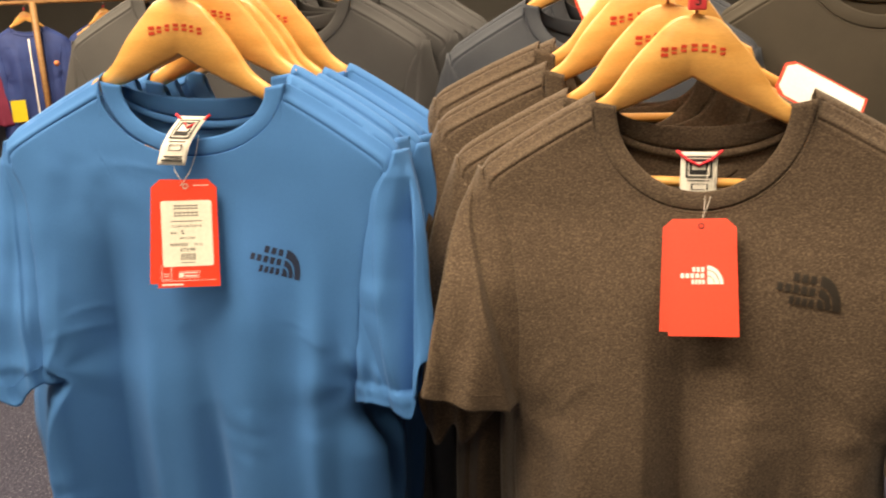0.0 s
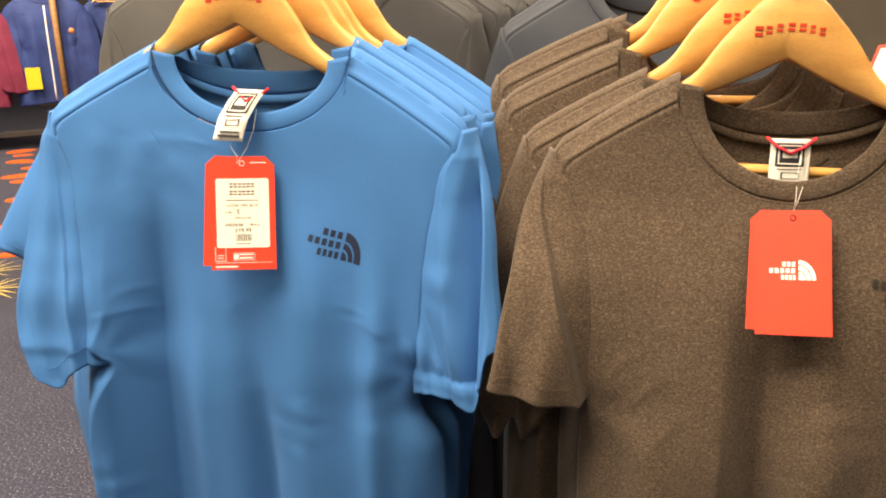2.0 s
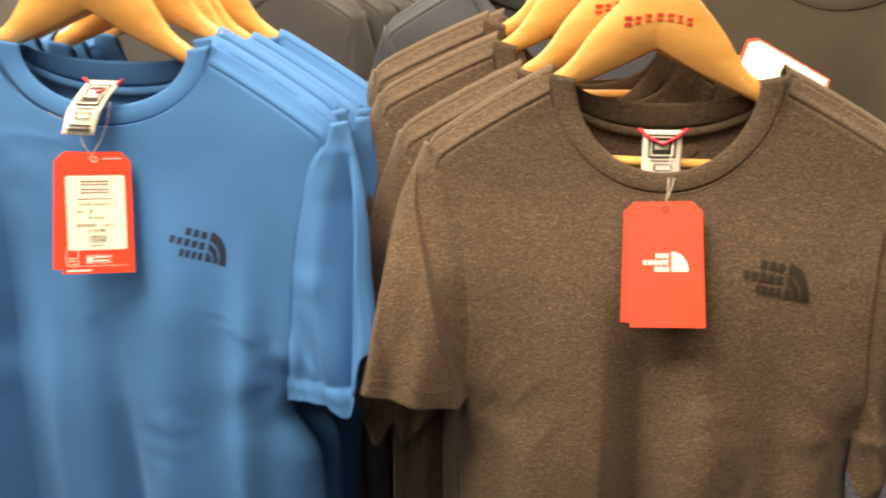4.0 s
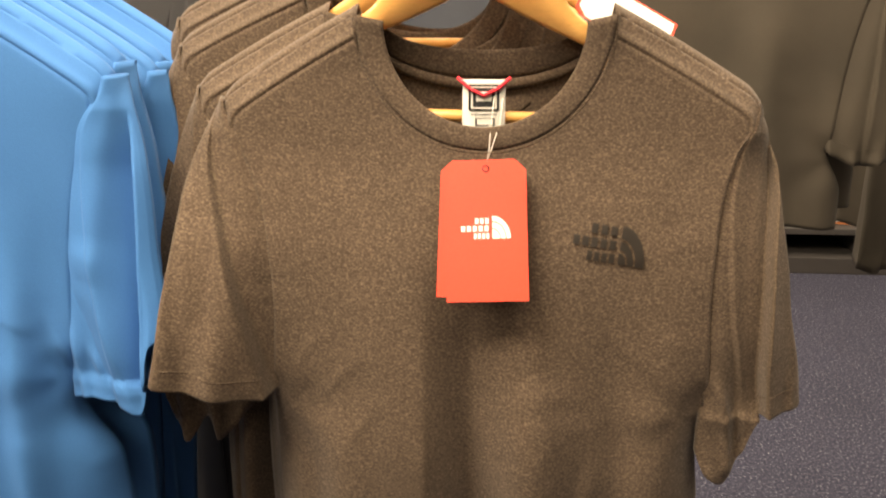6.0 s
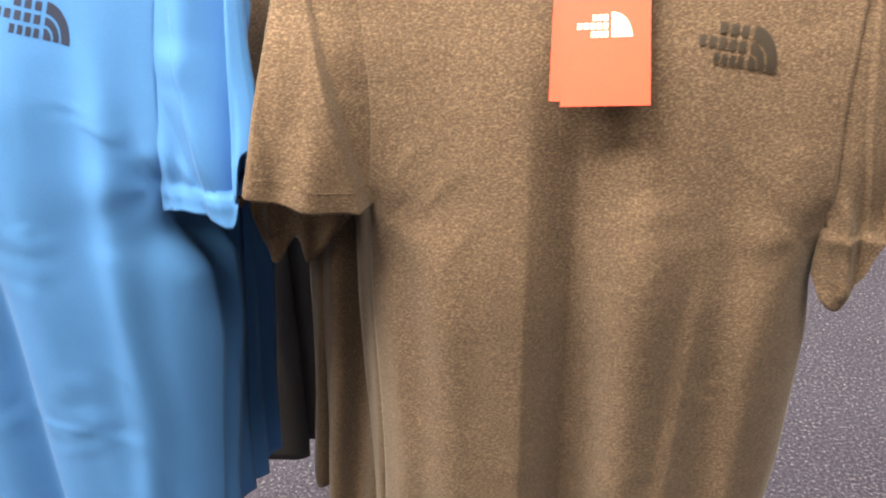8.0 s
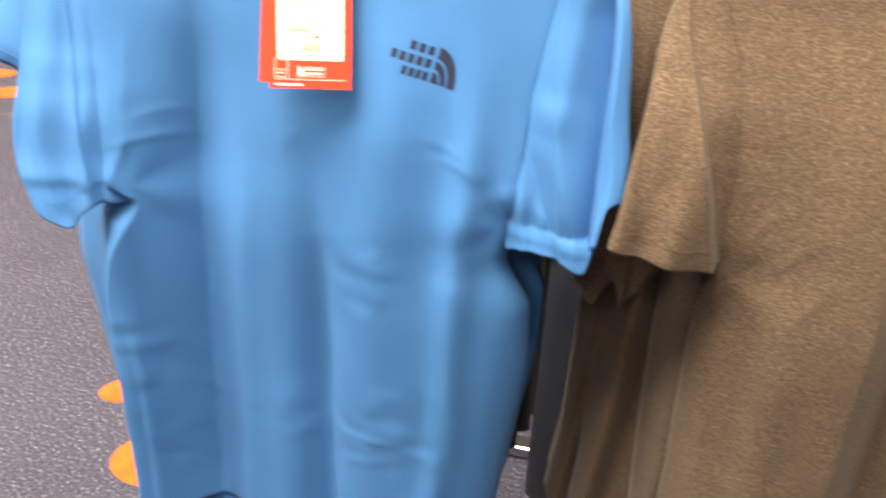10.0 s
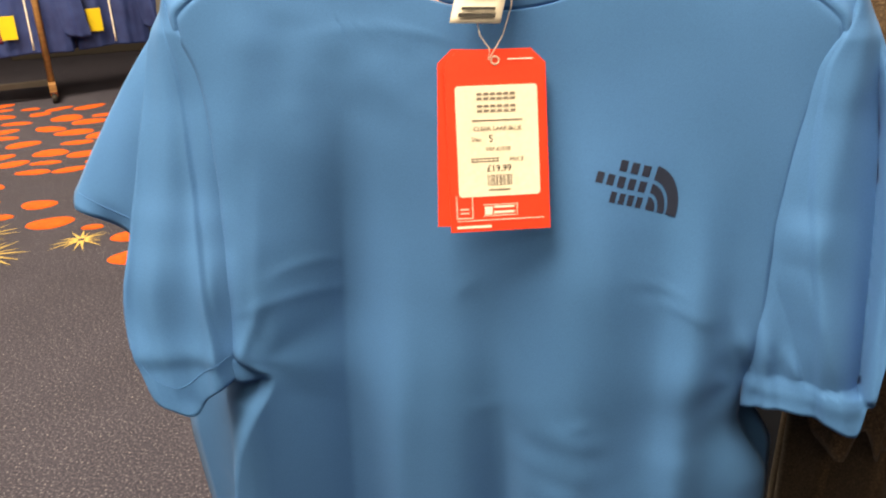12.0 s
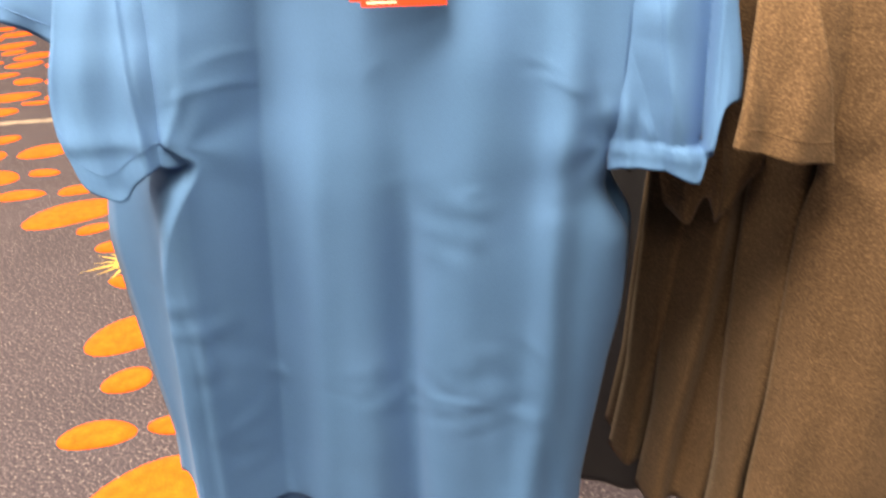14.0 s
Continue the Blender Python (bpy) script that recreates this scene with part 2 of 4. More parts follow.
# ---- shirts ----
NECK, TIP, NECK_Z, YOKE = 0.103, 0.225, 0.072, 0.017
FRONT_Y = [(0.09, 0.030), (0.05, 0.024), (0.0, 0.010), (-0.06, -0.004), (-0.12, -0.016), (-0.25, -0.032), (-0.60, -0.055)]
ARMHOLE = [(0.10, 0.226), (0.0, 0.225), (-0.03, 0.207), (-0.08, 0.188), (-0.17, 0.173), (-0.24, 0.167)]


def crease_lines(lines, x, z):
    """Depth towards the viewer of long creases. Each is a table (z, x) with widths to its two sides (a negative width
    gives a sharp crest, zero on the left a step), a height, and the lengths over which it grows at its top and fades at its foot."""
    total = 0.0
    for table, wl, wr, h, grow, fade in lines:
        top, foot = table[0][0], table[-1][0]
        if z > top or z < foot:
            continue
        g = min(1.0, (top - z) / grow)
        if fade:
            g *= min(1.0, (z - foot) / fade)
        g = g * g * (3 - 2 * g)
        d = x - curve_at(table, z)
        if wl == 0:
            k = min(1.0, max(0.0, d / 0.004 + 0.5))
            k = k * k * (3 - 2 * k)
            total += h * g * (k * math.exp(-max(0.0, d) / wr) - 0.7 * (1 - k) * math.exp(min(0.0, d) / wr))
            continue
        w = wl if d < 0 else wr
        total += h * g * (max(0.0, 1 + abs(d) / w) if w < 0 else math.exp(-((d / w) ** 2)))
    return total


class Cut:
    """The measures of one hung T-shirt: neck depth, sides, folds and sleeves."""

    def __init__(self, drop, left, right, folds, sleeve_left, sleeve_right, hem=-0.59, seed=1, back=(0.03, 0.03), table=FRONT_Y, sag=0.052, fine=84, creases=(), armhole=None, lines=(), sleeve_lines=((), ()), tuck=(0.0, 0.0), arm_left=None, swell=(0.006, 0.006)):
        self.swell = swell
        self.table, self.sag, self.fine, self.creases = table, sag, fine, list(creases)
        self.lines, self.sleeve_lines, self.tuck = list(lines), sleeve_lines, tuck
        rng = random.Random(seed * 7)
        if fine > 100:
            for _ in range(16):
                self.creases.append((rng.uniform(-0.17, 0.17), rng.uniform(-0.58, -0.08), rng.choice((-1, 1)) * rng.uniform(5, 75), rng.uniform(0.010, 0.035), rng.uniform(0.003, 0.007), rng.uniform(-0.0004, 0.0011)))
        self.drop, self.left, self.right, self.folds = drop, (arm_left or armhole or ARMHOLE) + left, (armhole or ARMHOLE) + right, folds
        self.sleeves, self.hem, self.seed, self.back = (sleeve_left, sleeve_right), hem, seed, back

    def front(self, x, z, creased=True):
        y = curve_at(self.table, z)
        for kind, x0, slant, wl, wr, h, start in self.folds:
            g = min(1.0, max(0.0, (start - z) / 0.16))
            g = g * g * (3 - 2 * g)
            d = x - x0 - slant * z - 0.006 * noise.noise(Vector((x0 * 50, z * 7, self.seed)))
            if kind == "step":
                k = min(1.0, max(0.0, d / wl + 0.5))
                y -= h * g * (k * k * (3 - 2 * k) * math.exp(-max(0.0, d) / wr) - 0.3)
            else:
                y -= h * g * (math.exp(-((d / (wl if d < 0 else wr)) ** 2)) - 0.3)
        y -= crease_lines(self.lines, x, z)
        for x0, z0, turn, length, width, h in (self.creases if creased else ()):
            dx, dz = x - x0, z - z0
            if abs(dx) < 0.09 and abs(dz) < 0.09:
                c, q = math.cos(radians(turn)), math.sin(radians(turn))
                along, off = (dx * c + dz * q) / length, (dz * c - dx * q + 0.15 * dx * dx / length) / width
                y -= h * math.exp(-along * along - off * off)
        for side in (-1, 1):
            dx, dz = side * x - 0.168, z + 0.252
            r = math.hypot(dx, dz)
            if r < 0.25:
                y -= 0.0024 * math.exp(-r / 0.09) * min(1.0, r / 0.04) * math.sin(math.atan2(dz, dx) * 4 + self.seed + side)
        low = min(1.0, max(0.0, -z / 0.3))
        y += 0.006 * low * noise.noise(Vector((x * 13 + self.seed, z * 3.5, 0.3)))
        y += 0.0045 * low * noise.noise(Vector((x * 27 + 2.0 * self.seed, z * 1.9, 5.2)))
        y += 0.0018 * low * noise.noise(Vector((x * 34 + z * 6, z * 7 + self.seed, 1.7)))
        y += 0.0010 * noise.noise(Vector((x * 26 + z * 30, z * 40 - x * 22, self.seed + 4.0))) * max(0.0, noise.noise(Vector((x * 9, z * 9, self.seed))))*3
        return y

    def half(self, s, z):
        return curve_at(self.left if s < 0 else self.right, z)


def top_edge(x, drop, back=0.0):
    a = abs(x)
    if a >= NECK:
        k = (a - NECK) / (TIP - NECK)
        return NECK_Z * (1 - k) + 0.002 * math.sin(k * math.pi) - 0.006 * max(0.0, k - 0.9) * 10
    d = back or drop
    return NECK_Z - d * math.sqrt(max(0.0, 1 - (a / NECK) ** 2))


def shirt_body(cut):
    bm = bmesh.new()
    nv = 96 if cut.fine < 100 else 190

    def columns(n):
        fine = [i / n * 2 - 1 for i in range(n + 1)]
        for k in (0.86, 0.93, 0.97, 0.99, 1.0):
            fine += [k * NECK / TIP, -k * NECK / TIP]
        return sorted(set(round(v, 5) for v in fine))

    def sheet(cols, fn):
        rows = []
        for j in range(nv + 1):
            rows.append([bm.verts.new(fn(s, j / nv)) for s in cols])
        for a, b in zip(rows, rows[1:]):
            for i in range(len(cols) - 1):
                bm.faces.new((a[i], a[i + 1], b[i + 1], b[i]))

    def front(s, r):
        z0 = top_edge(s * TIP, cut.drop)
        q, k = r * nv / 16, 1.3 * YOKE / (z0 - cut.hem)
        r = q * k if q < 1 else k + (1 - k) * ((r - 16 / nv) / (1 - 16 / nv)) ** 1.1
        z = z0 + (cut.hem - z0 + 0.002 * math.sin(s * 5 + cut.seed) - 0.012 * s * s) * r
        x = s * cut.half(s, z)
        edge = abs(s) ** 10
        low = min(1.0, max(0.0, (-0.22 - z) / 0.08))
        tuck = cut.tuck[0 if s < 0 else 1]
        y = cut.front(x, z) + edge * (0.002 + (-0.006 if tuck else 0.026) * low)
        across = min(1.0, max(0.0, (abs(s) * TIP - NECK + 0.003) / 0.006))
        fall = (z0 - z) / YOKE
        y += across * (0.011 * max(0.0, 1 - fall) ** 0.9 + 0.0022 * math.exp(-((fall - 1.06) / 0.10) ** 2) - 0.0012 * math.exp(-((fall - 0.8) / 0.16) ** 2))
        return x, y, z

    def wide(s, z):
        low = min(1.0, max(0.0, (-0.14 - z) / 0.14))
        return s * (abs(cut.half(s, z)) + cut.back[0 if s < 0 else 1] * low * (1 - 0.45 * min(1.0, max(0.0, (-0.3 - z) / 0.3))))

    def rear(s, r):
        z0 = top_edge(s * TIP, cut.drop, cut.sag)
        q, k = r * nv / 16, 1.3 * YOKE / (z0 - cut.hem)
        r = q * k if q < 1 else k + (1 - k) * ((r - 16 / nv) / (1 - 16 / nv)) ** 1.1
        z = z0 + (cut.hem - z0) * r
        low = min(1.0, max(0.0, (0.05 - z) / 0.3))
        y = 0.058 + 0.012 * low + 0.010 * math.exp(-((s / 0.4) ** 2)) * max(0.0, 1 - max(0, -z) / 0.2)
        y -= 0.004 * abs(s) ** 3 * (1 - low)
        if abs(s) * TIP > NECK:
            y += 0.004 * max(0.0, 1 - (z0 - z) / 0.02) ** 2
        return wide(s, z), y, z

    cols = columns(cut.fine)
    sheet(cols, front)
    sheet(columns(36), rear)
    for s in (-1.0, 1.0):
        rows = []
        for j in range(nv + 1):
            a, b = Vector(front(s, j / nv)), Vector(rear(s, j / nv))
            row = []
            tuck = cut.tuck[0 if s < 0 else 1]
            for i in range(11):
                k = i / 10
                p = a.lerp(b, k)
                if tuck:
                    low = min(1.0, max(0.0, (-0.23 - p.z) / 0.03))
                    inner = Vector((s * max(abs(a.x) + 0.007, tuck), a.y + 0.030, p.z))
                    q = a.lerp(inner, k / 0.4) if k < 0.4 else inner.lerp(b, (k - 0.4) / 0.6)
                    q.y -= 0.004 * math.sin(min(1.0, k / 0.4) * math.pi) - 0.010 * math.sin(max(0.0, (k - 0.4) / 0.6) * math.pi)
                    p = p.lerp(q, low)
                else:
                    p.x -= s * 0.012 * math.sin(k * math.pi) * min(1.0, max(0.0, (-0.25 - p.z) / 0.08))
                row.append(bm.verts.new(p))
            rows.append(row)
        for a, b in zip(rows, rows[1:]):
            for i in range(10):
                bm.faces.new((a[i], a[i + 1], b[i + 1], b[i]))
    for side in (-1, 1):
        rows = []
        for k in range(23):
            s = side * (NECK + (TIP - NECK) * k / 22) / TIP
            a, b = Vector(front(s, 0.0)), Vector(rear(s, 0.0))
            rows.append([bm.verts.new(a.lerp(b, i / 5) + Vector((0, 0, 0.008 * math.sin(i / 5 * math.pi)))) for i in range(6)])
        for a, b in zip(rows, rows[1:]):
            for i in range(5):
                bm.faces.new((a[i], a[i + 1], b[i + 1], b[i]))
    bmesh.ops.remove_doubles(bm, verts=bm.verts, dist=0.0004)
    return bm


def collar(cut):
    """The ribbed band round the neck opening."""
    bm = bmesh.new()
    n, w = 96, 7

    def fn(u, v):
        a = u * math.tau
        c, s = math.cos(a), math.sin(a)
        k = v * 0.022
        if s <= 0:
            x, z = (NECK - k) * c, NECK_Z + (cut.drop - k * 0.85) * s - 0.005 * v * (1 + s)
            zo = NECK_Z + cut.drop * s
            y = cut.front(NECK * c, zo) - 0.0003 - 0.0014 * math.sin(v * math.pi) + 0.003 * v + 0.001 * (1 + s) ** 3
        else:
            x, z = (NECK - k * (1 - 0.4 * s)) * c, NECK_Z - cut.sag * s + 0.024 * v * s - 0.005 * v * (1 - s)
            y = curve_at(cut.table, NECK_Z) + 0.040 * math.sqrt(s) - 0.0012 * math.sin(v * math.pi) - 0.003 * v * s + 0.004 * v * (1 - s)
        return x, y, z

    grid(bm, fn, n, w, True)
    return bm


def neck_tape(cut):
    """The twin-stitched tape along the back of the neck."""
    bm = bmesh.new()

    def fn(u, v):
        a = math.pi * (0.06 + 0.88 * u)
        c, s = math.cos(a), math.sin(a)
        y = curve_at(cut.table, NECK_Z) + 0.0385 * math.sqrt(s) - 0.0022 * math.sin(v * math.pi) ** 0.5
        return (NECK - 0.001) * c, y, NECK_Z - cut.sag * s - 0.001 - 0.009 * v

    grid(bm, fn, 48, 6)
    return bm


def neck_seam(cut):
    pts = []
    for i in range(49):
        a = math.pi + math.pi * i / 48
        x, z = (NECK + 0.002) * math.cos(a), NECK_Z + (cut.drop + 0.002) * math.sin(a)
        pts.append((x, cut.front(x, z) - 0.0001, z))
    return tube(pts, 0.0005, 5)


def sleeve(cut, side):
    """A short sleeve: a flat pouch that hangs from the shoulder, open below."""
    outer, ends, depth, crease, lean = cut.sleeves[0 if side < 0 else 1]
    bm = bmesh.new()
    n, nv = (64, 40) if cut.fine < 100 else (160, 110)
    t0, t1, pop = crease

    def fn(u, v):
        front = u < 0.5
        t = u * 2 if front else 2 - u * 2
        if isinstance(ends[0], tuple):
            end = curve_at(ends, t)
        else:
            zin, ztip, zout = ends
            end = zin * (1 - t) ** 2 + ztip * 2 * t * (1 - t) + zout * t * t
        if not front:
            end += 0.012 * math.sin(t * math.pi)
        z = 0.003 + (end - 0.003) * v
        xi = cut.half(side, max(z, -0.24)) - 0.006
        xo = curve_at(outer, z)
        x = xi + (xo - xi) * t
        x += 0.005 * v * noise.noise(Vector((z * 16, cut.seed * 1.3, side * 2.0))) * t
        base = cut.front(side * cut.half(side, max(-0.24, min(z, -0.01))) * 0.97, min(z, -0.01), False) + 0.0045 * min(1.0, v * 4)
        y = base + (0.010 + 0.012 * (1 - v)) * t * t + lean * v * t
        tc = t0 + (t1 - t0) * v
        k = min(1.0, max(0.0, (t - tc) / 0.06 + 0.5))
        y -= pop * min(1.0, v * 1.6) * (k * k * (3 - 2 * k)) * (1 - 0.5 * t) * min(1.0, t / (0.1 * (1 - v) + 0.012))
        y += 0.003 * math.sin(math.pi * t) * v * noise.noise(Vector((t * 3.0 + cut.seed, v * 2.2, side * 3.0)))
        y += 0.0018 * v * noise.noise(Vector((t * 5.0 + v * 2, v * 2.0 - t * 2, cut.seed * 2.1 + side)))
        y -= 0.0030 * min(1.0, v * 1.5) * math.sin(math.pi * t) * math.sin(t * 10 + v * 1.8 * side + cut.seed * 1.7)
        r = math.hypot(t, (1 - v) * 1.4)
        y -= 0.0022 * math.exp(-r * 2.2) * min(1.0, r / 0.3) * math.sin(math.atan2(1.4 * (1 - v), t) * 4 + cut.seed * 2 + side)
        y -= crease_lines(cut.sleeve_lines[0 if side < 0 else 1], x, z)
        swell = math.sin(math.pi * min(1.0, t / 1.1)) ** 0.7 * math.sin(math.pi * min(1.0, v / 1.25)) ** 0.8
        y -= cut.swell[0 if side < 0 else 1] * swell
        y += 0.0045 * math.exp(-t / 0.035) * min(1.0, v * 6)
        y += 0.011 * max(0.0, 1 - (0.003 - z) / 0.024)
        if cut.fine < 100:
            y -= 0.005 * min(1.0, max(0.0, (v - 0.86) / 0.14)) ** 2 * math.sin(t * 17 + cut.seed)
        if not front:
            gap = depth * (0.25 + 0.75 * v) * (1 - t ** 3) + 0.0025
            y += gap * (1 + 0.25 * math.sin(t * 9 + cut.seed))
        if t > 0.97:
            y += 0.002
        return side * x, y, z

    rows = [[bm.verts.new(fn(i / n, j / nv)) for i in range(n)] for j in range(nv + 1)]
    for a, b in zip(rows, rows[1:]):
        for i in range(n - 1):
            bm.faces.new((a[i], a[i + 1], b[i + 1], b[i]))
    bm.faces.new(rows[0])
    return bm, fn


def gusset(cut, side, top, outer, inner):
    """The fold of cloth under the arm where sleeve and side meet."""
    bm = bmesh.new()
    a, p, q = (Vector((side * v[0], 0, v[1])) for v in (top, outer, inner))

    def fn(u, v):
        w = a.lerp(p.lerp(q, u), v)
        y = cut.front(side * (abs(w.x) - 0.01), w.z, False) - 0.003 * v - 0.005 * v * (1 - v) * 2 - 0.004 * math.sin(u * math.pi) * v
        return w.x, y + 0.010 * (1 - u) * v + 0.014 * (1 - v) ** 2, w.z - 0.004 * math.sin(u * math.pi) * v

    grid(bm, fn, 10, 14)
    bmesh.ops.remove_doubles(bm, verts=bm.verts, dist=0.0002)
    return bm


def arm_seam(cut, side):
    pts = []
    for i in range(25):
        z = -0.022 - 0.222 * i / 24
        x = side * (cut.half(side, z) - 0.003)
        pts.append((x, cut.front(x, z) + 0.002 + 0.004 * (i / 24), z))
    return tube(pts, 0.0012, 5)


def hem_stitch(fn, v, n=40):
    return tube([Vector(fn(i / n * 0.48, v)) + Vector((0, -0.0001, 0)) for i in range(n + 1)], 0.0004, 4)


def logo(parent, x, z, cut, mat, w=0.056, tilt=0.0, name="chest_print"):
    """The chest print: three rows of bars and a quarter dome of arcs, laid on the cloth."""
    bm = bmesh.new()
    h = w * 0.58
    m = pose(x, 0, z, 0, tilt, 0)

    def quad(x0, x1, z0, z1):
        n = max(1, round((x1 - x0) / 0.004))
        top, low = [], []
        for i in range(n + 1):
            for line, zz in ((top, z1), (low, z0)):
                p = m @ Vector((x0 + (x1 - x0) * i / n, 0, zz))
                line.append(bm.verts.new((p.x, cut.front(p.x, p.z) - 0.0016, p.z)))
        for i in range(n):
            bm.faces.new((low[i], low[i + 1], top[i + 1], top[i]))

    def row(x0, x1, z0, count):
        step = (x1 - x0) / count
        for i in range(count):
            quad(x0 + i * step, x0 + (i + 0.66) * step, z0, z0 + h * 0.22)

    row(-0.27 * w, 0.14 * w, 0.22 * h, 3)
    row(-0.50 * w, 0.14 * w, -0.10 * h, 5)
    row(-0.28 * w, 0.14 * w, -0.42 * h, 4)
    cx, cz = 0.16 * w, -0.42 * h
    for r0, r1 in ((0.0, 0.11 * w), (0.14 * w, 0.22 * w), (0.25 * w, 0.37 * w)):
        n = 10
        ring = []
        for i in range(n + 1):
            a = math.pi / 2 * i / n
            pair = []
            for r in (max(r0, 0.0005), r1):
                p = m @ Vector((cx + r * math.cos(a), 0, cz + r * 1.42 * math.sin(a)))
                pair.append(bm.verts.new((p.x, cut.front(p.x, p.z) - 0.0016, p.z)))
            ring.append(pair)
        for a, b in zip(ring, ring[1:]):
            bm.faces.new((a[0], a[1], b[1], b[0]))
    return part(name, bm, mat, parent, "dark printed chest emblem of bars and arcs")


def shirt(name, cut, mat, label, group, m, print_mat=None, printed=None):
    root = thing(name, label, "t-shirt", group, m)
    part("body", shirt_body(cut), mat, root, thick=0.0012)
    part("collar", collar(cut), mat, root, "ribbed crew neck collar", thick=0.0015)
    part("neck_seam", neck_seam(cut), mat, root)
    if cut.fine > 100:
        part("neck_tape", neck_tape(cut), mat, root)
    for side in (-1, 1):
        bm, fn = sleeve(cut, side)
        s = part("sleeve", bm, mat, root, thick=0.0012)
        part("hem_stitching", hem_stitch(fn, 0.925), mat, s)
        part("armhole_seam", arm_seam(cut, side), mat, root)
    if printed:
        logo(root, *printed[:2], cut, print_mat, *printed[2:])
    return root


def hanger(label, group, m, cube=None, letter=""):
    root = thing("wooden_hanger", label, "clothes hanger", group, m)
    top = [(0, 0.163), (0.02, 0.158), (0.04, 0.139), (0.058, 0.118), (0.08, 0.087), (0.105, 0.070), (0.14, 0.050), (0.18, 0.028), (0.212, 0.004)]
    low = [(0, 0.103), (0.03, 0.087), (0.06, 0.073), (0.09, 0.060), (0.12, 0.044), (0.16, 0.018), (0.20, -0.010), (0.212, -0.014)]
    bm = bmesh.new()
    n = 64

    def fn(u, v):
        s = u * 2 - 1
        x = s * 0.190
        a = abs(x)
        zt, zl = curve_at(top, a), curve_at(low, a)
        if a > 0.09:
            zt = min(zt, top_edge(min(TIP, a + 0.024), 0.08) - 0.004 if a >= NECK - 0.002 else 0.090)
            zl = min(zl, zt - 0.014)
        if a < 0.03:
            zl = 0.103 - a * 0.53
        bend = 0.048 - 0.010 * (a / 0.212) ** 1.6
        half, r = 0.0065, 0.0028
        ring = [(-half, zl + r), (-half, (zl + zt) / 2), (-half, zt - r), (-half + r, zt), (half - r, zt), (half, zt - r), (half, zl + r), (half - r, zl), (-half + r, zl)]
        y, z = ring[round(v * 9) % 9]
        return x, bend + y, z

    rows = [[bm.verts.new(fn(i / n, j / 9)) for j in range(9)] for i in range(n + 1)]
    for a, b in zip(rows, rows[1:]):
        for j in range(9):
            k = (j + 1) % 9
            bm.faces.new((a[j], a[k], b[k], b[j]))
    bm.faces.new(rows[0])
    bm.faces.new(rows[-1][::-1])
    part("shoulder_arm", bm, WOOD, root)
    part("trouser_bar", tube([(-0.16, 0.042, 0.0), (0, 0.042, 0.0), (0.16, 0.042, 0.0)], 0.0052, 10), WOOD, root)
    hook = [(0, 0.048, 0.155), (0, 0.048, 0.20)] + [(0.022 * math.sin(a), 0.048, 0.222 - 0.022 * math.cos(a)) for a in [k * math.pi / 8 for k in range(0, 13)]]
    part("hook", tube(hook, 0.0018, 6), STEEL, root, "chromed wire hook")
    bm = bmesh.new()
    for k, (w, dx) in enumerate(((0.008, -0.031), (0.006, -0.0215), (0.006, -0.0125), (0.007, -0.003), (0.007, 0.0065), (0.005, 0.0155), (0.006, 0.0235))):
        z = 0.128 - 0.006 * (dx / 0.03) ** 2 - (0.0 if k else -0.001)
        hgt = 0.009 if k == 0 else 0.007
        for x0, x1, z0, z1 in ((dx, dx + w * 0.85, z, z + hgt * 0.36), (dx, dx + w * 0.85, z + hgt * 0.58, z + hgt)):
            yy = 0.048 - 0.010 * (abs(dx) / 0.212) ** 1.6 - 0.0065
            box(bm, x0, x1, yy - 0.0005, yy + 0.001, z0, z1)
    tagged(part("stamped_name", bm, STAMP, root, "red stamped shop name, as bars", smooth=False), kind="stuff")
    if cube:
        c = part("size_cube", boxed(-0.0085, 0.0085, 0.035, 0.057, 0.166, 0.184, 0.0015), cube, root, "coloured plastic size marker cube", smooth=False)
        if letter:
            lettering(letter, 0.015, INK, c, pose(0, 0.0347, 0.1705, 90, 0, 0), "size_letter")
    return root


def card_outline(w, h, cut=0.009):
    return [(-w / 2, -h), (w / 2, -h), (w / 2, -cut), (w / 2 - cut, 0), (-w / 2 + cut, 0), (-w / 2, -cut)]


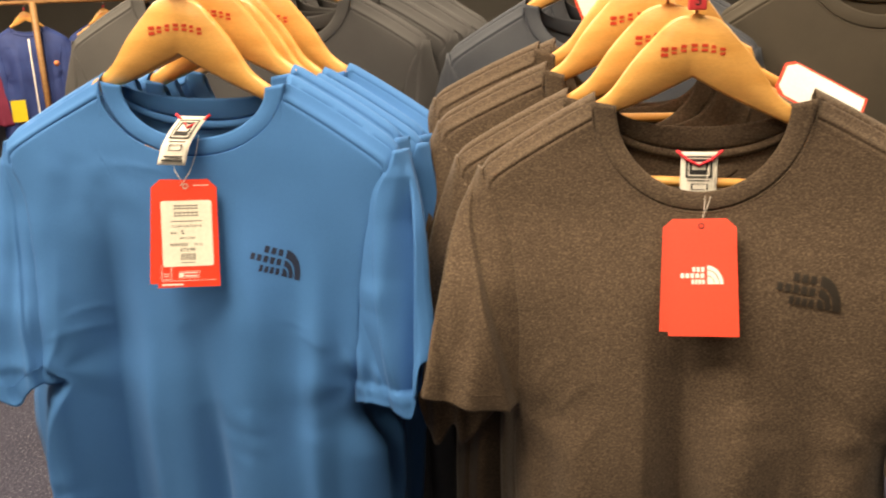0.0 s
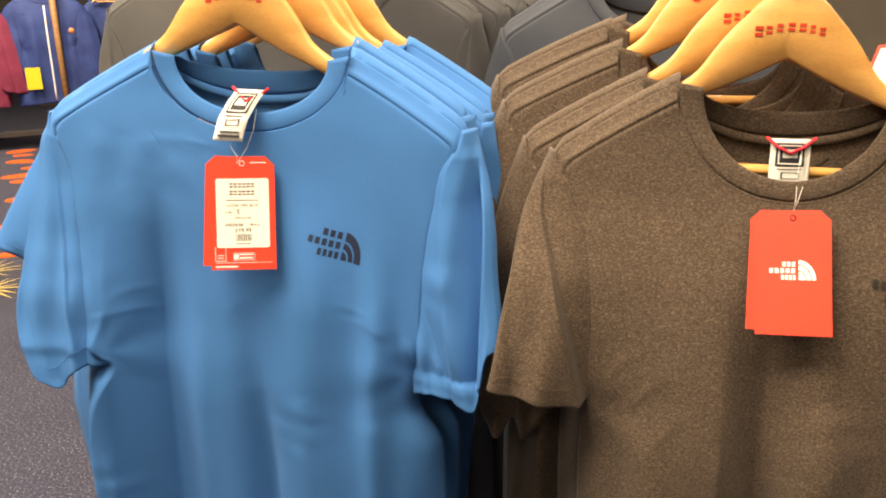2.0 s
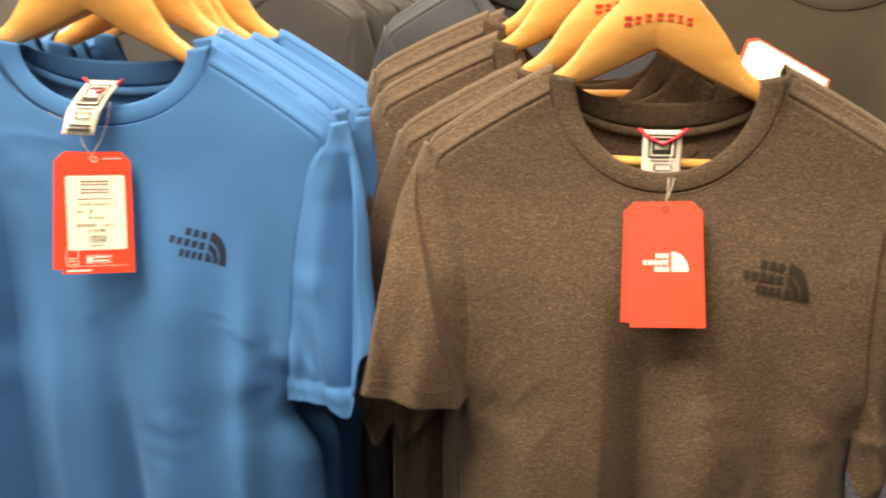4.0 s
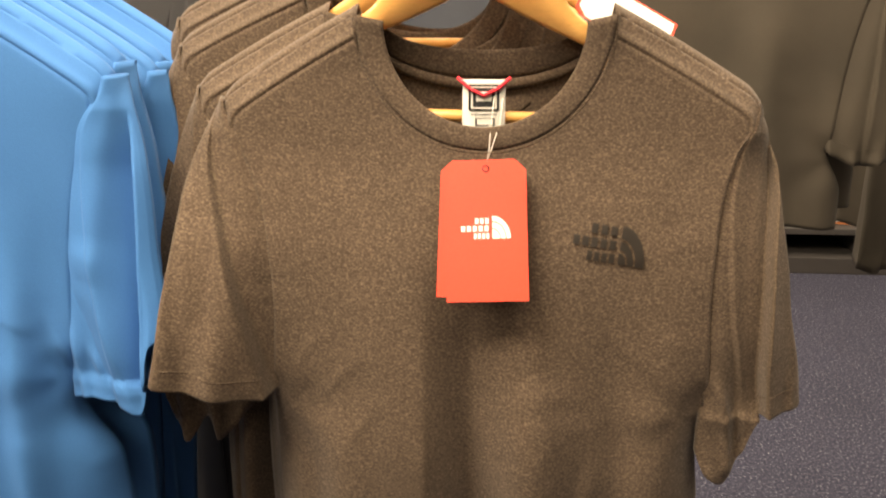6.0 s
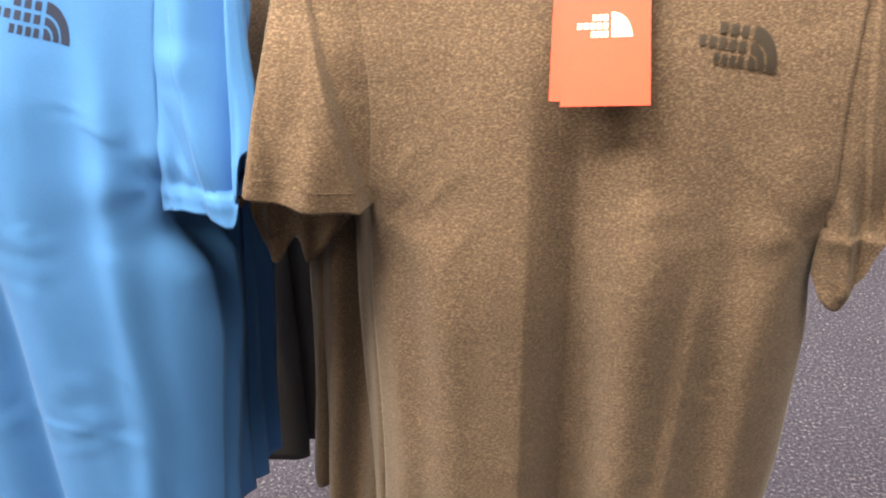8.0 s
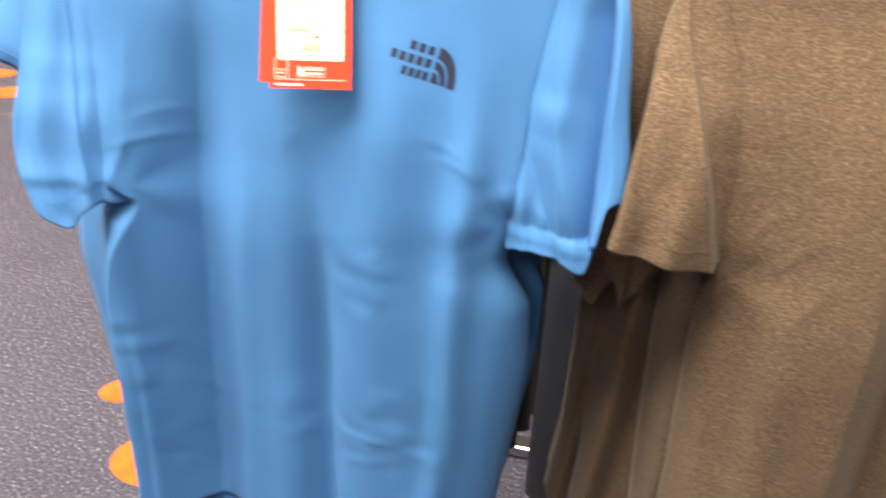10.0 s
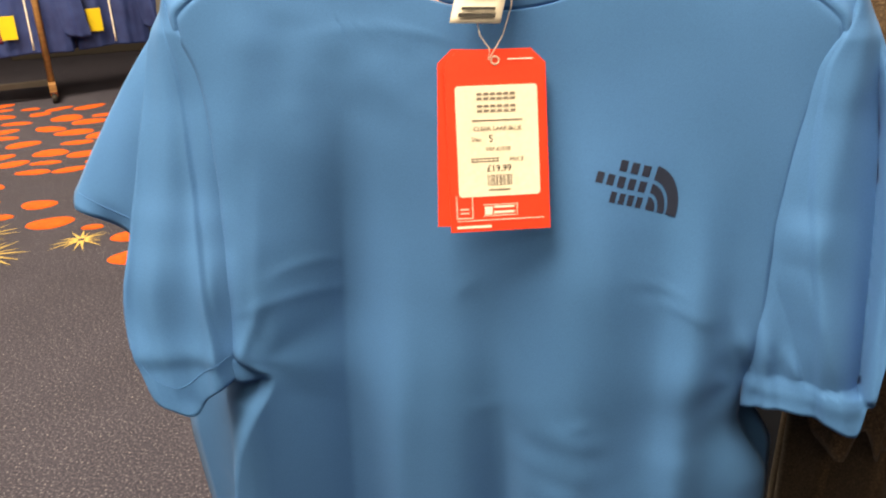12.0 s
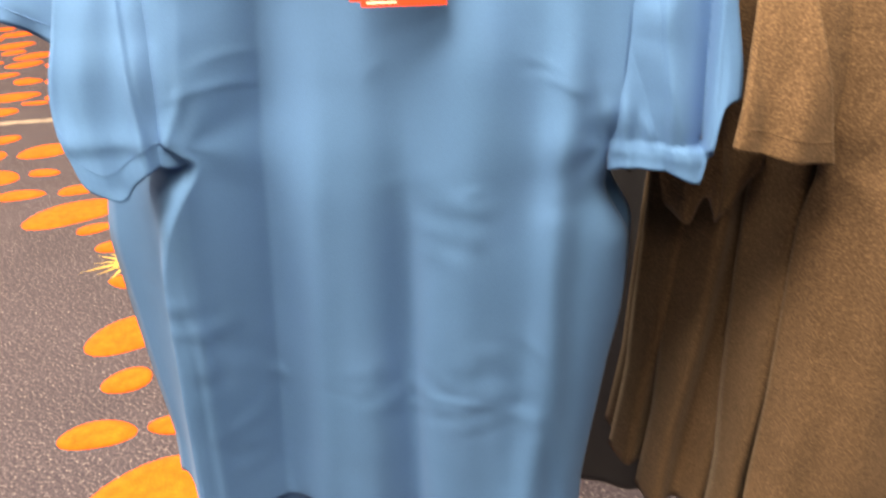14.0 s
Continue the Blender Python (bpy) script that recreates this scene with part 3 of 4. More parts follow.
def swing_tag(label, corner_bl, across, up, sticker, w=0.064, h=0.113):
    """A folded red card on a nylon loop; its frame is made of its lower edge and its side."""
    x = Vector(across).normalized()
    z = Vector(up)
    z = (z - x * z.dot(x)).normalized()
    y = z.cross(x)
    m = Matrix((x, y, z)).transposed().to_4x4()
    m.translation = Vector(corner_bl) + x * w / 2 + z * h
    root = thing("swing_tag", label, "price tag", "red swing tags", m)
    part("front_card", slab(card_outline(w, h), -0.0004, 0.0004), CARD, root, smooth=False)
    b = part("rear_card", slab(card_outline(w, h - 0.003), -0.0004, 0.0004), CARD, root, smooth=False)
    b.matrix_basis = pose(-0.0035, 0.004, 0, -1, 2.5, 3)
    ring = tube([(0.0025 * math.cos(k * math.tau / 12), -0.0006, -0.007 + 0.0025 * math.sin(k * math.tau / 12)) for k in range(12)], 0.0006, 5, True)
    part("eyelet", ring, INK if not sticker else NYLON, root)
    if sticker:
        part("price_sticker", slab([(-0.0245, -0.091), (0.0245, -0.091), (0.026, -0.0895), (0.026, -0.0235), (0.0245, -0.022), (-0.0245, -0.022), (-0.026, -0.0235), (-0.026, -0.0895)], -0.0008, -0.0004), PAPER, root, "cream printed price sticker", smooth=False)

        def put(text, size, zz, xx=0.0, mat=GREYINK):
            lettering(text, size, mat, root, pose(xx, -0.0010, zz, 90, 0, 0), "print")

        rows = []
        for z0, x0, n, wd, hh in ((-0.031, -0.0125, 6, 0.0042, 0.0045), (-0.0385, -0.0125, 6, 0.0042, 0.0045), (-0.0695, -0.0175, 7, 0.0026, 0.0026)):
            for i in range(n):
                q = x0 + i * wd
                rows += [(q, q + wd * 0.78, z0, z0 + hh * 0.34), (q, q + wd * 0.78, z0 + hh * 0.62, z0 + hh)]
        tagged(part("shop_name", bars(rows, -0.0011, -0.0008), GREYINK, root, "printed shop name, as bars", smooth=False), kind="stuff")
        put("CLEAR LAKE BLUE", 0.0038, -0.050)
        put("Size:", 0.0038, -0.0565, -0.0135)
        put("S", 0.0062, -0.0570, -0.0045, INK)
        put("RRP £22.00", 0.0034, -0.0625)
        put("PRICE", 0.0036, -0.0695, 0.0115)
        put("£19.99", 0.0058, -0.0755, 0.0, INK)
        rng = random.Random(4)
        rects, q = [], -0.0075
        while q < 0.0075:
            wd = rng.choice((0.0004, 0.0007, 0.0010))
            rects.append((q, q + wd, -0.0845, -0.0775))
            q += wd + rng.choice((0.0004, 0.0008))
        tagged(part("barcode", bars(rects, -0.0011, -0.0008), GREYINK, root, smooth=False), kind="stuff")
        tagged(part("fine_print", bars([(-0.016, 0.016, -0.0441, -0.0432), (-0.007, 0.007, -0.0875, -0.0866)], -0.0011, -0.0008), GREYINK, root, smooth=False), kind="stuff")
        rects = [(-0.028, -0.0275, -0.1045, -0.090), (-0.018, -0.0175, -0.1045, -0.090), (-0.028, -0.0175, -0.1045, -0.104), (-0.0255, -0.020, -0.099, -0.0983), (-0.0255, -0.020, -0.1015, -0.1008), (-0.011, 0.011, -0.0965, -0.0961), (-0.011, 0.011, -0.1035, -0.1031), (0.0106, 0.011, -0.1035, -0.0961), (-0.004, 0.009, -0.0985, -0.0972), (-0.004, 0.009, -0.1020, -0.1005), (-0.010, -0.005, -0.1025, -0.0975), (-0.028, 0.028, -0.1062, -0.1058), (-0.028, -0.006, -0.1108, -0.1092), (0.008, 0.024, -0.0068, -0.0060)]
        tagged(part("card_print", bars(rects, -0.0007, -0.0004), WHITE, root, "small white printed boxes and lines", smooth=False), kind="stuff")
    else:
        bm = bmesh.new()
        for z0, x0, n in ((-0.0515, -0.009, 3), (-0.0575, -0.020, 5), (-0.0635, -0.010, 4)):
            wd = (0.003 - x0) / n
            for i in range(n):
                q = x0 + i * wd
                box(bm, q, q + wd * 0.70, -0.0008, -0.0004, z0, z0 + 0.0044)
        ring = [(0.0045, -0.0635)] + [(0.0045 + 0.0145 * math.cos(a), -0.0635 + 0.018 * math.sin(a)) for a in [k * math.pi / 20 for k in range(11)]]
        fr = [bm.verts.new((px, -0.0008, pz)) for px, pz in ring]
        bm.faces.new(fr)
        tagged(part("card_emblem", bm, WHITE, root, "white printed emblem of bars and a quarter dome", smooth=False), kind="stuff")
        arcs = bmesh.new()
        for r in (0.006, 0.0105):
            for k in range(9):
                a, b2 = k * math.pi / 18, (k + 1) * math.pi / 18
                vs = [arcs.verts.new((0.0045 + rr * math.cos(q), -0.0010, -0.0635 + rr * 1.24 * math.sin(q))) for rr, q in ((r, a), (r + 0.0007, a), (r + 0.0007, b2), (r, b2))]
                arcs.faces.new(vs)
        part("emblem_lines", arcs, CARD, root, smooth=False)
    return root


def neck_label(parent, pts, w, tilt=0.0):
    """A woven size label: a strip through (y, z) points, with red loop and print."""
    bm = bmesh.new()
    n = 14
    line = [Vector((0, *p)) for p in pts]

    def at(t):
        t = min(0.999, max(0.0, t)) * (len(line) - 1)
        i = int(t)
        return line[i].lerp(line[i + 1], t - i)

    def fn(u, v):
        p = at(v)
        return (u - 0.5) * w + tilt * v, p.y, p.z

    grid(bm, fn, 4, n)
    lab = part("neck_label", bm, LABEL, parent, "white woven size label", thick=0.0006)

    def patch(name, rects, mat, lift):
        b = bmesh.new()
        for u0, u1, v0, v1 in rects:
            m = 4
            prev = None
            for k in range(m + 1):
                v = v0 + (v1 - v0) * k / m
                pair = []
                for u in (u0, u1):
                    x, y, z = fn(u, v)
                    pair.append(b.verts.new((x, y - lift, z)))
                if prev:
                    b.faces.new((prev[0], prev[1], pair[1], pair[0]))
                prev = pair
        return part(name, b, mat, lab, smooth=False)

    patch("label_print", [(0.14, 0.86, 0.08, 0.52), (0.18, 0.85, 0.84, 0.87), (0.14, 0.88, 0.90, 0.94), (0.2, 0.8, 0.57, 0.59), (0.3, 0.34, 0.64, 0.76), (0.72, 0.76, 0.64, 0.76), (0.3, 0.76, 0.64, 0.655), (0.3, 0.76, 0.745, 0.76)], INK, 0.0013)
    patch("label_white_print", [(0.20, 0.80, 0.115, 0.135), (0.20, 0.80, 0.46, 0.485), (0.20, 0.24, 0.115, 0.485), (0.76, 0.80, 0.115, 0.485), (0.32, 0.68, 0.20, 0.36)], LABEL, 0.0018)
    a, b_ = at(0.0), at(0.26)
    loop = [(-w * 0.62, a.y - 0.002, a.z + 0.002), (-w * 0.34, a.y - 0.004, a.z * 0.45 + b_.z * 0.55), (0.0, b_.y - 0.004, b_.z), (w * 0.34, a.y - 0.004, a.z * 0.45 + b_.z * 0.55), (w * 0.62, a.y - 0.002, a.z + 0.002)]
    part("red_loop", tube(loop, 0.0016, 6), TAPE, lab, "red hanging loop")
    return lab


# ---- room ----
def structure(name, bm, mat, label):
    ob = part(name, bm, mat, smooth=False)
    return tagged(ob, label, name.split("_")[0], kind="structure")


floor = structure("floor", boxed(-12, 9, -6, 14, -0.06, 0.0), CARPET, "speckled grey-blue shop carpet with tufted pebbles")
structure("ceiling", boxed(-12, 9, -6, 14, CEILING, CEILING + 0.1), CEIL, "plain pale shop ceiling boards")
structure("wall_north", boxed(-12, 9, 14, 14.2, 0, CEILING), WALL, "plain painted shop wall")
structure("wall_south", boxed(-12, 9, -6.2, -6, 0, CEILING), WALL, "plain painted shop wall")
structure("wall_west", boxed(-12.2, -12, -6, 14, 0, CEILING), WALL, "plain painted shop wall")
structure("wall_east", boxed(9, 9.2, -6, 14, 0, CEILING), WALL, "plain painted shop wall")

GLOW, gt, gb = material("lamp_diffuser", 0.6)
gb.inputs["Base Color"].default_value = (0.9, 0.88, 0.82, 1)
gb.inputs["Emission Color"].default_value = (1.0, 0.86, 0.68, 1)
gb.inputs["Emission Strength"].default_value = 3.0
# each added lamp gets a panel, though no fixture is in view
for lx, ly, power in LAMPS:
    fixture = thing("ceiling_light", "square recessed white ceiling light panel, added out of view", "ceiling light", "ceiling lights", pose(lx, ly, CEILING))
    part("diffuser", boxed(-0.58, 0.58, -0.58, 0.58, -0.02, -0.012), GLOW, fixture, smooth=False)
    rim = bmesh.new()
    for a in ((-0.60, 0.60, -0.60, -0.58), (-0.60, 0.60, 0.58, 0.60), (-0.60, -0.58, -0.58, 0.58), (0.58, 0.60, -0.58, 0.58)):
        box(rim, *a, -0.03, 0.0)
    part("frame", rim, CEIL, fixture, smooth=False)
    lamp = bpy.data.lights.new("ceiling_lamp", "AREA")
    lamp.shape, lamp.size, lamp.energy, lamp.color = "SQUARE", 1.16, LAMP_WATTS * power, (1.0, 0.85, 0.66)
    new("ceiling_lamp", lamp).matrix_world = pose(lx, ly, CEILING - 0.035)

# ---- blue shirts ----
BLUE_TABLE = [(0.09, 0.027), (0.05, 0.026), (0.0, 0.019), (-0.06, 0.012), (-0.12, 0.003), (-0.20, -0.008), (-0.30, -0.012), (-0.60, -0.004)]
BLUE_ARM = [(0.10, 0.226), (0.0, 0.222), (-0.04, 0.200), (-0.11, 0.186), (-0.178, 0.181), (-0.245, 0.181)]
BLUE_CUT = Cut(
    0.077,
    [(-0.270, 0.164), (-0.30, 0.177), (-0.335, 0.191), (-0.38, 0.199), (-0.46, 0.198), (-0.62, 0.193)], [(-0.285, 0.176), (-0.345, 0.204), (-0.40, 0.206), (-0.49, 0.198), (-0.62, 0.187)],
    [("ridge", 0.062, -0.05, 0.050, 0.034, 0.018, -0.03), ("ridge", 0.136, 0.01, 0.018, 0.018, 0.016, -0.08), ("ridge", 0.012, -0.03, 0.010, 0.022, 0.006, -0.30), ("ridge", -0.062, 0.02, 0.012, 0.016, 0.004, -0.16), ("ridge", 0.100, -0.10, 0.010, 0.014, 0.005, -0.28)],
    ([(0.0, 0.238), (-0.034, 0.250), (-0.113, 0.258), (-0.224, 0.268), (-0.279, 0.256), (-0.30, 0.232)], ((0.0, -0.264), (0.2, -0.270), (0.34, -0.278), (0.62, -0.293), (0.88, -0.279), (1.0, -0.236)), 0.05, (0.5, 0.15, 0.006), -0.022),
    ([(0.0, 0.228), (-0.06, 0.248), (-0.13, 0.260), (-0.20, 0.267), (-0.30, 0.27)], ((0.0, -0.272), (0.2, -0.266), (0.45, -0.266), (0.70, -0.272), (0.80, -0.245), (0.87, -0.208), (1.0, -0.202)), 0.05, (0.1, 0.5, 0.006), -0.028),
    -0.650, 1, (0.085, 0.012), BLUE_TABLE, 0.045, 150,
    [(0.112, -0.180, -16, 0.022, 0.003, 0.0012), (0.130, -0.196, -20, 0.020, 0.003, 0.0013), (-0.150, -0.206, 8, 0.034, 0.003, 0.0012), (-0.140, -0.182, 12, 0.026, 0.003, 0.0009), (-0.118, -0.495, -40, 0.012, 0.005, 0.0014), (0.05, -0.50, 2, 0.04, 0.004, 0.0008), (-0.02, -0.19, 40, 0.012, 0.004, 0.0008),
     (-0.178, -0.235, 70, 0.030, 0.004, 0.0024), (0.176, -0.235, 110, 0.03, 0.004, 0.0022), (-0.085, -0.016, 1, 0.05, 0.0025, 0.0006)], BLUE_ARM,
    [([(-0.02, -0.100), (-0.14, -0.110), (-0.27, -0.117), (-0.66, -0.120)], -0.056, 0.050, -0.026, 0.20, 0),
     ([(-0.04, -0.180), (-0.25, -0.180), (-0.66, -0.190)], 0.030, -0.066, 0.019, 0.22, 0),
     ([(0.03, -0.160), (-0.06, -0.176), (-0.14, -0.186)], 0.022, 0.018, 0.003, 0.06, 0.06),
     ([(-0.10, -0.004), (-0.25, 0.004), (-0.66, 0.018)], 0.024, 0.016, -0.013, 0.30, 0),
     ([(-0.36, -0.184), (-0.45, -0.176), (-0.66, -0.172)], -0.007, 0.010, 0.004, 0.08, 0)],
    ([([(-0.03, 0.226), (-0.10, 0.216), (-0.18, 0.210)], 0.008, 0.008, -0.0025, 0.04, 0.06),
      ([(-0.16, 0.204), (-0.29, 0.196)], 0.006, 0.007, 0.004, 0.05, 0.01),
      ([(-0.21, 0.262), (-0.30, 0.236)], 0.006, 0.010, 0.003, 0.04, 0.01)],
     [([(-0.015, 0.233), (-0.09, 0.243), (-0.15, 0.245), (-0.245, 0.246)], 0, 0.022, 0.013, 0.06, 0),
      ([(-0.01, 0.216), (-0.09, 0.208), (-0.165, 0.200)], 0.016, 0.014, 0.007, 0.05, 0.03),
      ([(-0.12, 0.200), (-0.165, 0.202), (-0.21, 0.218), (-0.29, 0.244)], -0.018, 0.02, 0.009, 0.04, 0),
      ([(-0.19, 0.178), (-0.24, 0.186), (-0.28, 0.192)], 0.004, 0.006, 0.004, 0.04, 0.01),
      ([(-0.215, 0.196), (-0.255, 0.210)], 0.004, 0.004, 0.0035, 0.02, 0.02)]),
    (0.207, 0.0), [(0.10, 0.236), (0.0, 0.235), (-0.026, 0.216), (-0.055, 0.203), (-0.10, 0.196), (-0.178, 0.190), (-0.245, 0.186)], (0.004, 0.004))
BLUE_BEHIND = Cut(
    0.077,
    [(-0.35, 0.195), (-0.60, 0.20)], [(-0.33, 0.178), (-0.60, 0.172)],
    [("ridge", -0.10, 0.0, 0.03, 0.05, 0.012, 0.0), ("ridge", 0.10, 0.02, 0.04, 0.03, 0.012, 0.0)],
    ([(0.0, 0.230), (-0.06, 0.278), (-0.16, 0.335)], (-0.225, -0.205, -0.168), 0.035, (0.5, 0.3, 0.004), 0.0),
    ([(0.0, 0.230), (-0.09, 0.252), (-0.21, 0.266), (-0.30, 0.27)], (-0.215, -0.215, -0.212), 0.035, (0.3, 0.5, 0.006), 0.0),
    -0.71, 4, (0.015, 0.015), BLUE_TABLE, 0.11)
BLUE_POSE = pose(-0.294, 0.797, 1.322, 0, 2.0, 4.5)
shirt("t_shirt", BLUE_CUT, BLUE, "bright blue cotton t-shirt hung on a wooden hanger", "blue t-shirts", BLUE_POSE, NAVYPRINT, (0.093, -0.113, 0.055, 14.0))
front_blue = bpy.data.objects["t_shirt"]
part("underarm_gusset", gusset(BLUE_CUT, -1, (0.190, -0.228), (0.207, -0.263), (0.160, -0.268)), BLUE, front_blue, thick=0.0012)
neck_label(front_blue, [(0.030, 0.036), (0.012, 0.024), (-0.002, 0.010), (-0.008, -0.010)], 0.031, -0.012)
second = shirt("t_shirt", BLUE_BEHIND, BLUE, "bright blue cotton t-shirt hung behind another", "blue t-shirts", BLUE_POSE @ pose(-0.012, 0.050, 0.006))
BLUE_STEPS = [(0.004, 0.086, -0.006), (0.0, 0.122, -0.002), (0.02, 0.158, 0.0)]
for dx, dy, dz in BLUE_STEPS:
    copy_thing(second, BLUE_POSE @ pose(dx, dy, dz))
first_hanger = hanger("varnished pale wooden hanger with a red stamped name", "wooden hangers", BLUE_POSE @ pose(-0.020, 0, -0.004, 0, 1.0, 0), REDCUBE, "S")
green_hanger = hanger("varnished pale wooden hanger with a green size cube", "wooden hangers", BLUE_POSE @ pose(-0.006, 0.050, 0.009), GREENCUBE)
for (dx, dy, dz), cube in zip(BLUE_STEPS, (BLUECUBE, None, None)):
    if cube:
        hanger("varnished pale wooden hanger with a blue size cube", "wooden hangers", BLUE_POSE @ pose(dx, dy, dz + 0.003), cube)
    else:
        copy_thing(first_hanger, BLUE_POSE @ pose(dx, dy, dz + 0.003))

# ---- heather brown shirts ----
HEATHER_TABLE = [(0.09, 0.027), (0.05, 0.027), (0.0, 0.021), (-0.035, 0.014), (-0.08, -0.002), (-0.12, -0.014), (-0.20, -0.022), (-0.30, -0.024), (-0.62, -0.014)]
HEATHER_CUT = Cut(
    0.106,
    [(-0.32, 0.184), (-0.50, 0.182), (-0.62, 0.185)], [(-0.29, 0.190), (-0.36, 0.196), (-0.48, 0.196), (-0.62, 0.188)],
    [("ridge", -0.15, 0.02, 0.012, 0.016, 0.005, -0.25), ("ridge", 0.15, 0.0, 0.03, 0.03, 0.008, -0.1)],
    ([(0.0, 0.226), (-0.053, 0.246), (-0.157, 0.258), (-0.214, 0.266), (-0.25, 0.27)], ((0.0, -0.238), (0.5, -0.228), (1.0, -0.214)), 0.05, (0.85, 0.06, 0.024), -0.048),
    ([(0.0, 0.224), (-0.02, 0.232), (-0.106, 0.246), (-0.242, 0.270)], ((0.0, -0.288), (0.12, -0.310), (0.3, -0.320), (0.45, -0.290), (0.56, -0.258), (0.62, -0.246), (1.0, -0.244)), 0.05, (0.2, 0.45, 0.008), 0.006),
    -0.72, 7, (-0.035, -0.01), HEATHER_TABLE, 0.055, 150,
    [(-0.12, -0.22, 50, 0.03, 0.005, 0.0014), (-0.10, -0.26, 55, 0.03, 0.005, 0.0014), (-0.14, -0.19, 48, 0.02, 0.005, 0.0014), (-0.15, -0.245, 40, 0.02, 0.004, 0.0012), (0.13, -0.20, -40, 0.03, 0.005, 0.001), (0.15, -0.05, 60, 0.02, 0.006, 0.001)],
    [(0.10, 0.226), (0.0, 0.226), (-0.035, 0.205), (-0.085, 0.190), (-0.15, 0.186), (-0.24, 0.190)],
    [([(-0.06, -0.050), (-0.24, -0.046), (-0.70, -0.046)], 0.085, -0.038, 0.030, 0.28, 0),
     ([(-0.10, 0.028), (-0.30, 0.040), (-0.70, 0.050)], 0.030, 0.060, 0.032, 0.22, 0),
     ([(-0.12, -0.014), (-0.30, -0.010), (-0.70, -0.006)], 0.024, 0.034, -0.014, 0.36, 0),
     ([(-0.16, -0.120), (-0.40, -0.112), (-0.70, -0.104)], 0.024, 0.024, 0.014, 0.2, 0),
     ([(-0.26, 0.098), (-0.33, 0.094), (-0.42, 0.089), (-0.60, 0.080)], -0.012, 0.03, 0.005, 0.06, 0.1),
     ([(-0.22, 0.130), (-0.45, 0.142), (-0.70, 0.15)], 0.012, 0.02, 0.006, 0.15, 0)],
    ([([(-0.03, 0.250), (-0.12, 0.262), (-0.25, 0.262)], 0.02, 0.02, 0.004, 0.05, 0.05),
      ([(-0.09, 0.250), (-0.17, 0.246), (-0.25, 0.240)], 0.008, 0.008, -0.0035, 0.05, 0.04),
      ([(-0.15, 0.225), (-0.25, 0.215)], 0.010, 0.008, 0.003, 0.05, 0.03)],
     [([(-0.01, 0.234), (-0.053, 0.236), (-0.122, 0.231), (-0.197, 0.231), (-0.252, 0.236)], 0, 0.026, 0.015, 0.04, 0),
      ([(-0.21, 0.194), (-0.25, 0.206), (-0.32, 0.214)], 0.006, 0.005, 0.006, 0.03, 0.02),
      ([(-0.20, 0.258), (-0.26, 0.26)], 0.005, 0.006, 0.003, 0.03, 0)]),
    (0.0, 0.0), [(0.10, 0.226), (0.0, 0.222), (-0.03, 0.203), (-0.10, 0.178), (-0.16, 0.173), (-0.24, 0.178)], (0.002, 0.004))
HEATHER_BEHIND = Cut(
    0.10,
    [(-0.34, 0.166), (-0.62, 0.150)], [(-0.34, 0.190), (-0.62, 0.18)],
    [("ridge", -0.135, 0.0, 0.014, 0.018, 0.034, -0.12), ("ridge", -0.075, 0.02, 0.014, 0.02, 0.026, -0.12), ("ridge", 0.08, 0.02, 0.04, 0.03, 0.012, 0.0)],
    ([(0.0, 0.226), (-0.07, 0.245), (-0.24, 0.262), (-0.34, 0.255)], ((0.0, -0.276), (0.2, -0.300), (0.42, -0.322), (0.54, -0.298), (0.7, -0.320), (0.88, -0.312), (1.0, -0.275)), 0.04, (0.6, 0.4, 0.014), -0.01),
    ([(0.0, 0.226), (-0.11, 0.270), (-0.24, 0.325), (-0.32, 0.33)], ((0.0, -0.300), (0.4, -0.320), (0.75, -0.245), (1.0, -0.235)), 0.04, (0.3, 0.5, 0.012), 0.0),
    -0.72, 9, (-0.05, -0.02), HEATHER_TABLE, 0.085, 84, (), None, (),
    ([([(-0.22, 0.205), (-0.345, 0.205)], 0.010, -0.012, 0.012, 0.06, 0), ([(-0.22, 0.235), (-0.345, 0.232)], -0.012, 0.010, 0.012, 0.06, 0)], ()))
HEATHER_POSE = pose(0.225, 0.842, 1.293, 0, 0, 1.0)
front_brown = shirt("t_shirt", HEATHER_CUT, HEATHER, "brown heather cotton t-shirt hung on a wooden hanger", "brown heather t-shirts", HEATHER_POSE, BROWNPRINT, (0.102, -0.104, 0.057, 9.0))
neck_label(front_brown, [(0.038, 0.020), (0.036, 0.004), (0.034, -0.012), (0.032, -0.030)], 0.035)
behind = shirt("t_shirt", HEATHER_BEHIND, HEATHER, "brown heather cotton t-shirt hung behind another", "brown heather t-shirts", HEATHER_POSE @ pose(-0.034, 0.046, -0.004, 0, 2.0, 0))
HEATHER_STEPS = [(-0.066, 0.094, 0.016), (-0.082, 0.140, 0.034), (-0.070, 0.186, 0.034)]
for dx, dy, dz in HEATHER_STEPS:
    copy_thing(behind, HEATHER_POSE @ pose(dx, dy, dz, 0, 3.0 + 20 * dy, 0))
hanger("varnished pale wooden hanger with a red size cube lettered S", "wooden hangers", HEATHER_POSE @ pose(-0.012, 0, -0.011, 0, 1.5, 0), REDCUBE, "S")
copy_thing(first_hanger, HEATHER_POSE @ pose(-0.034, 0.046, -0.001))
copy_thing(green_hanger, HEATHER_POSE @ pose(-0.062, 0.092, 0.018))
copy_thing(first_hanger, HEATHER_POSE @ pose(-0.062, 0.132, 0.036))
copy_thing(first_hanger, HEATHER_POSE @ pose(-0.040, 0.172, 0.036))

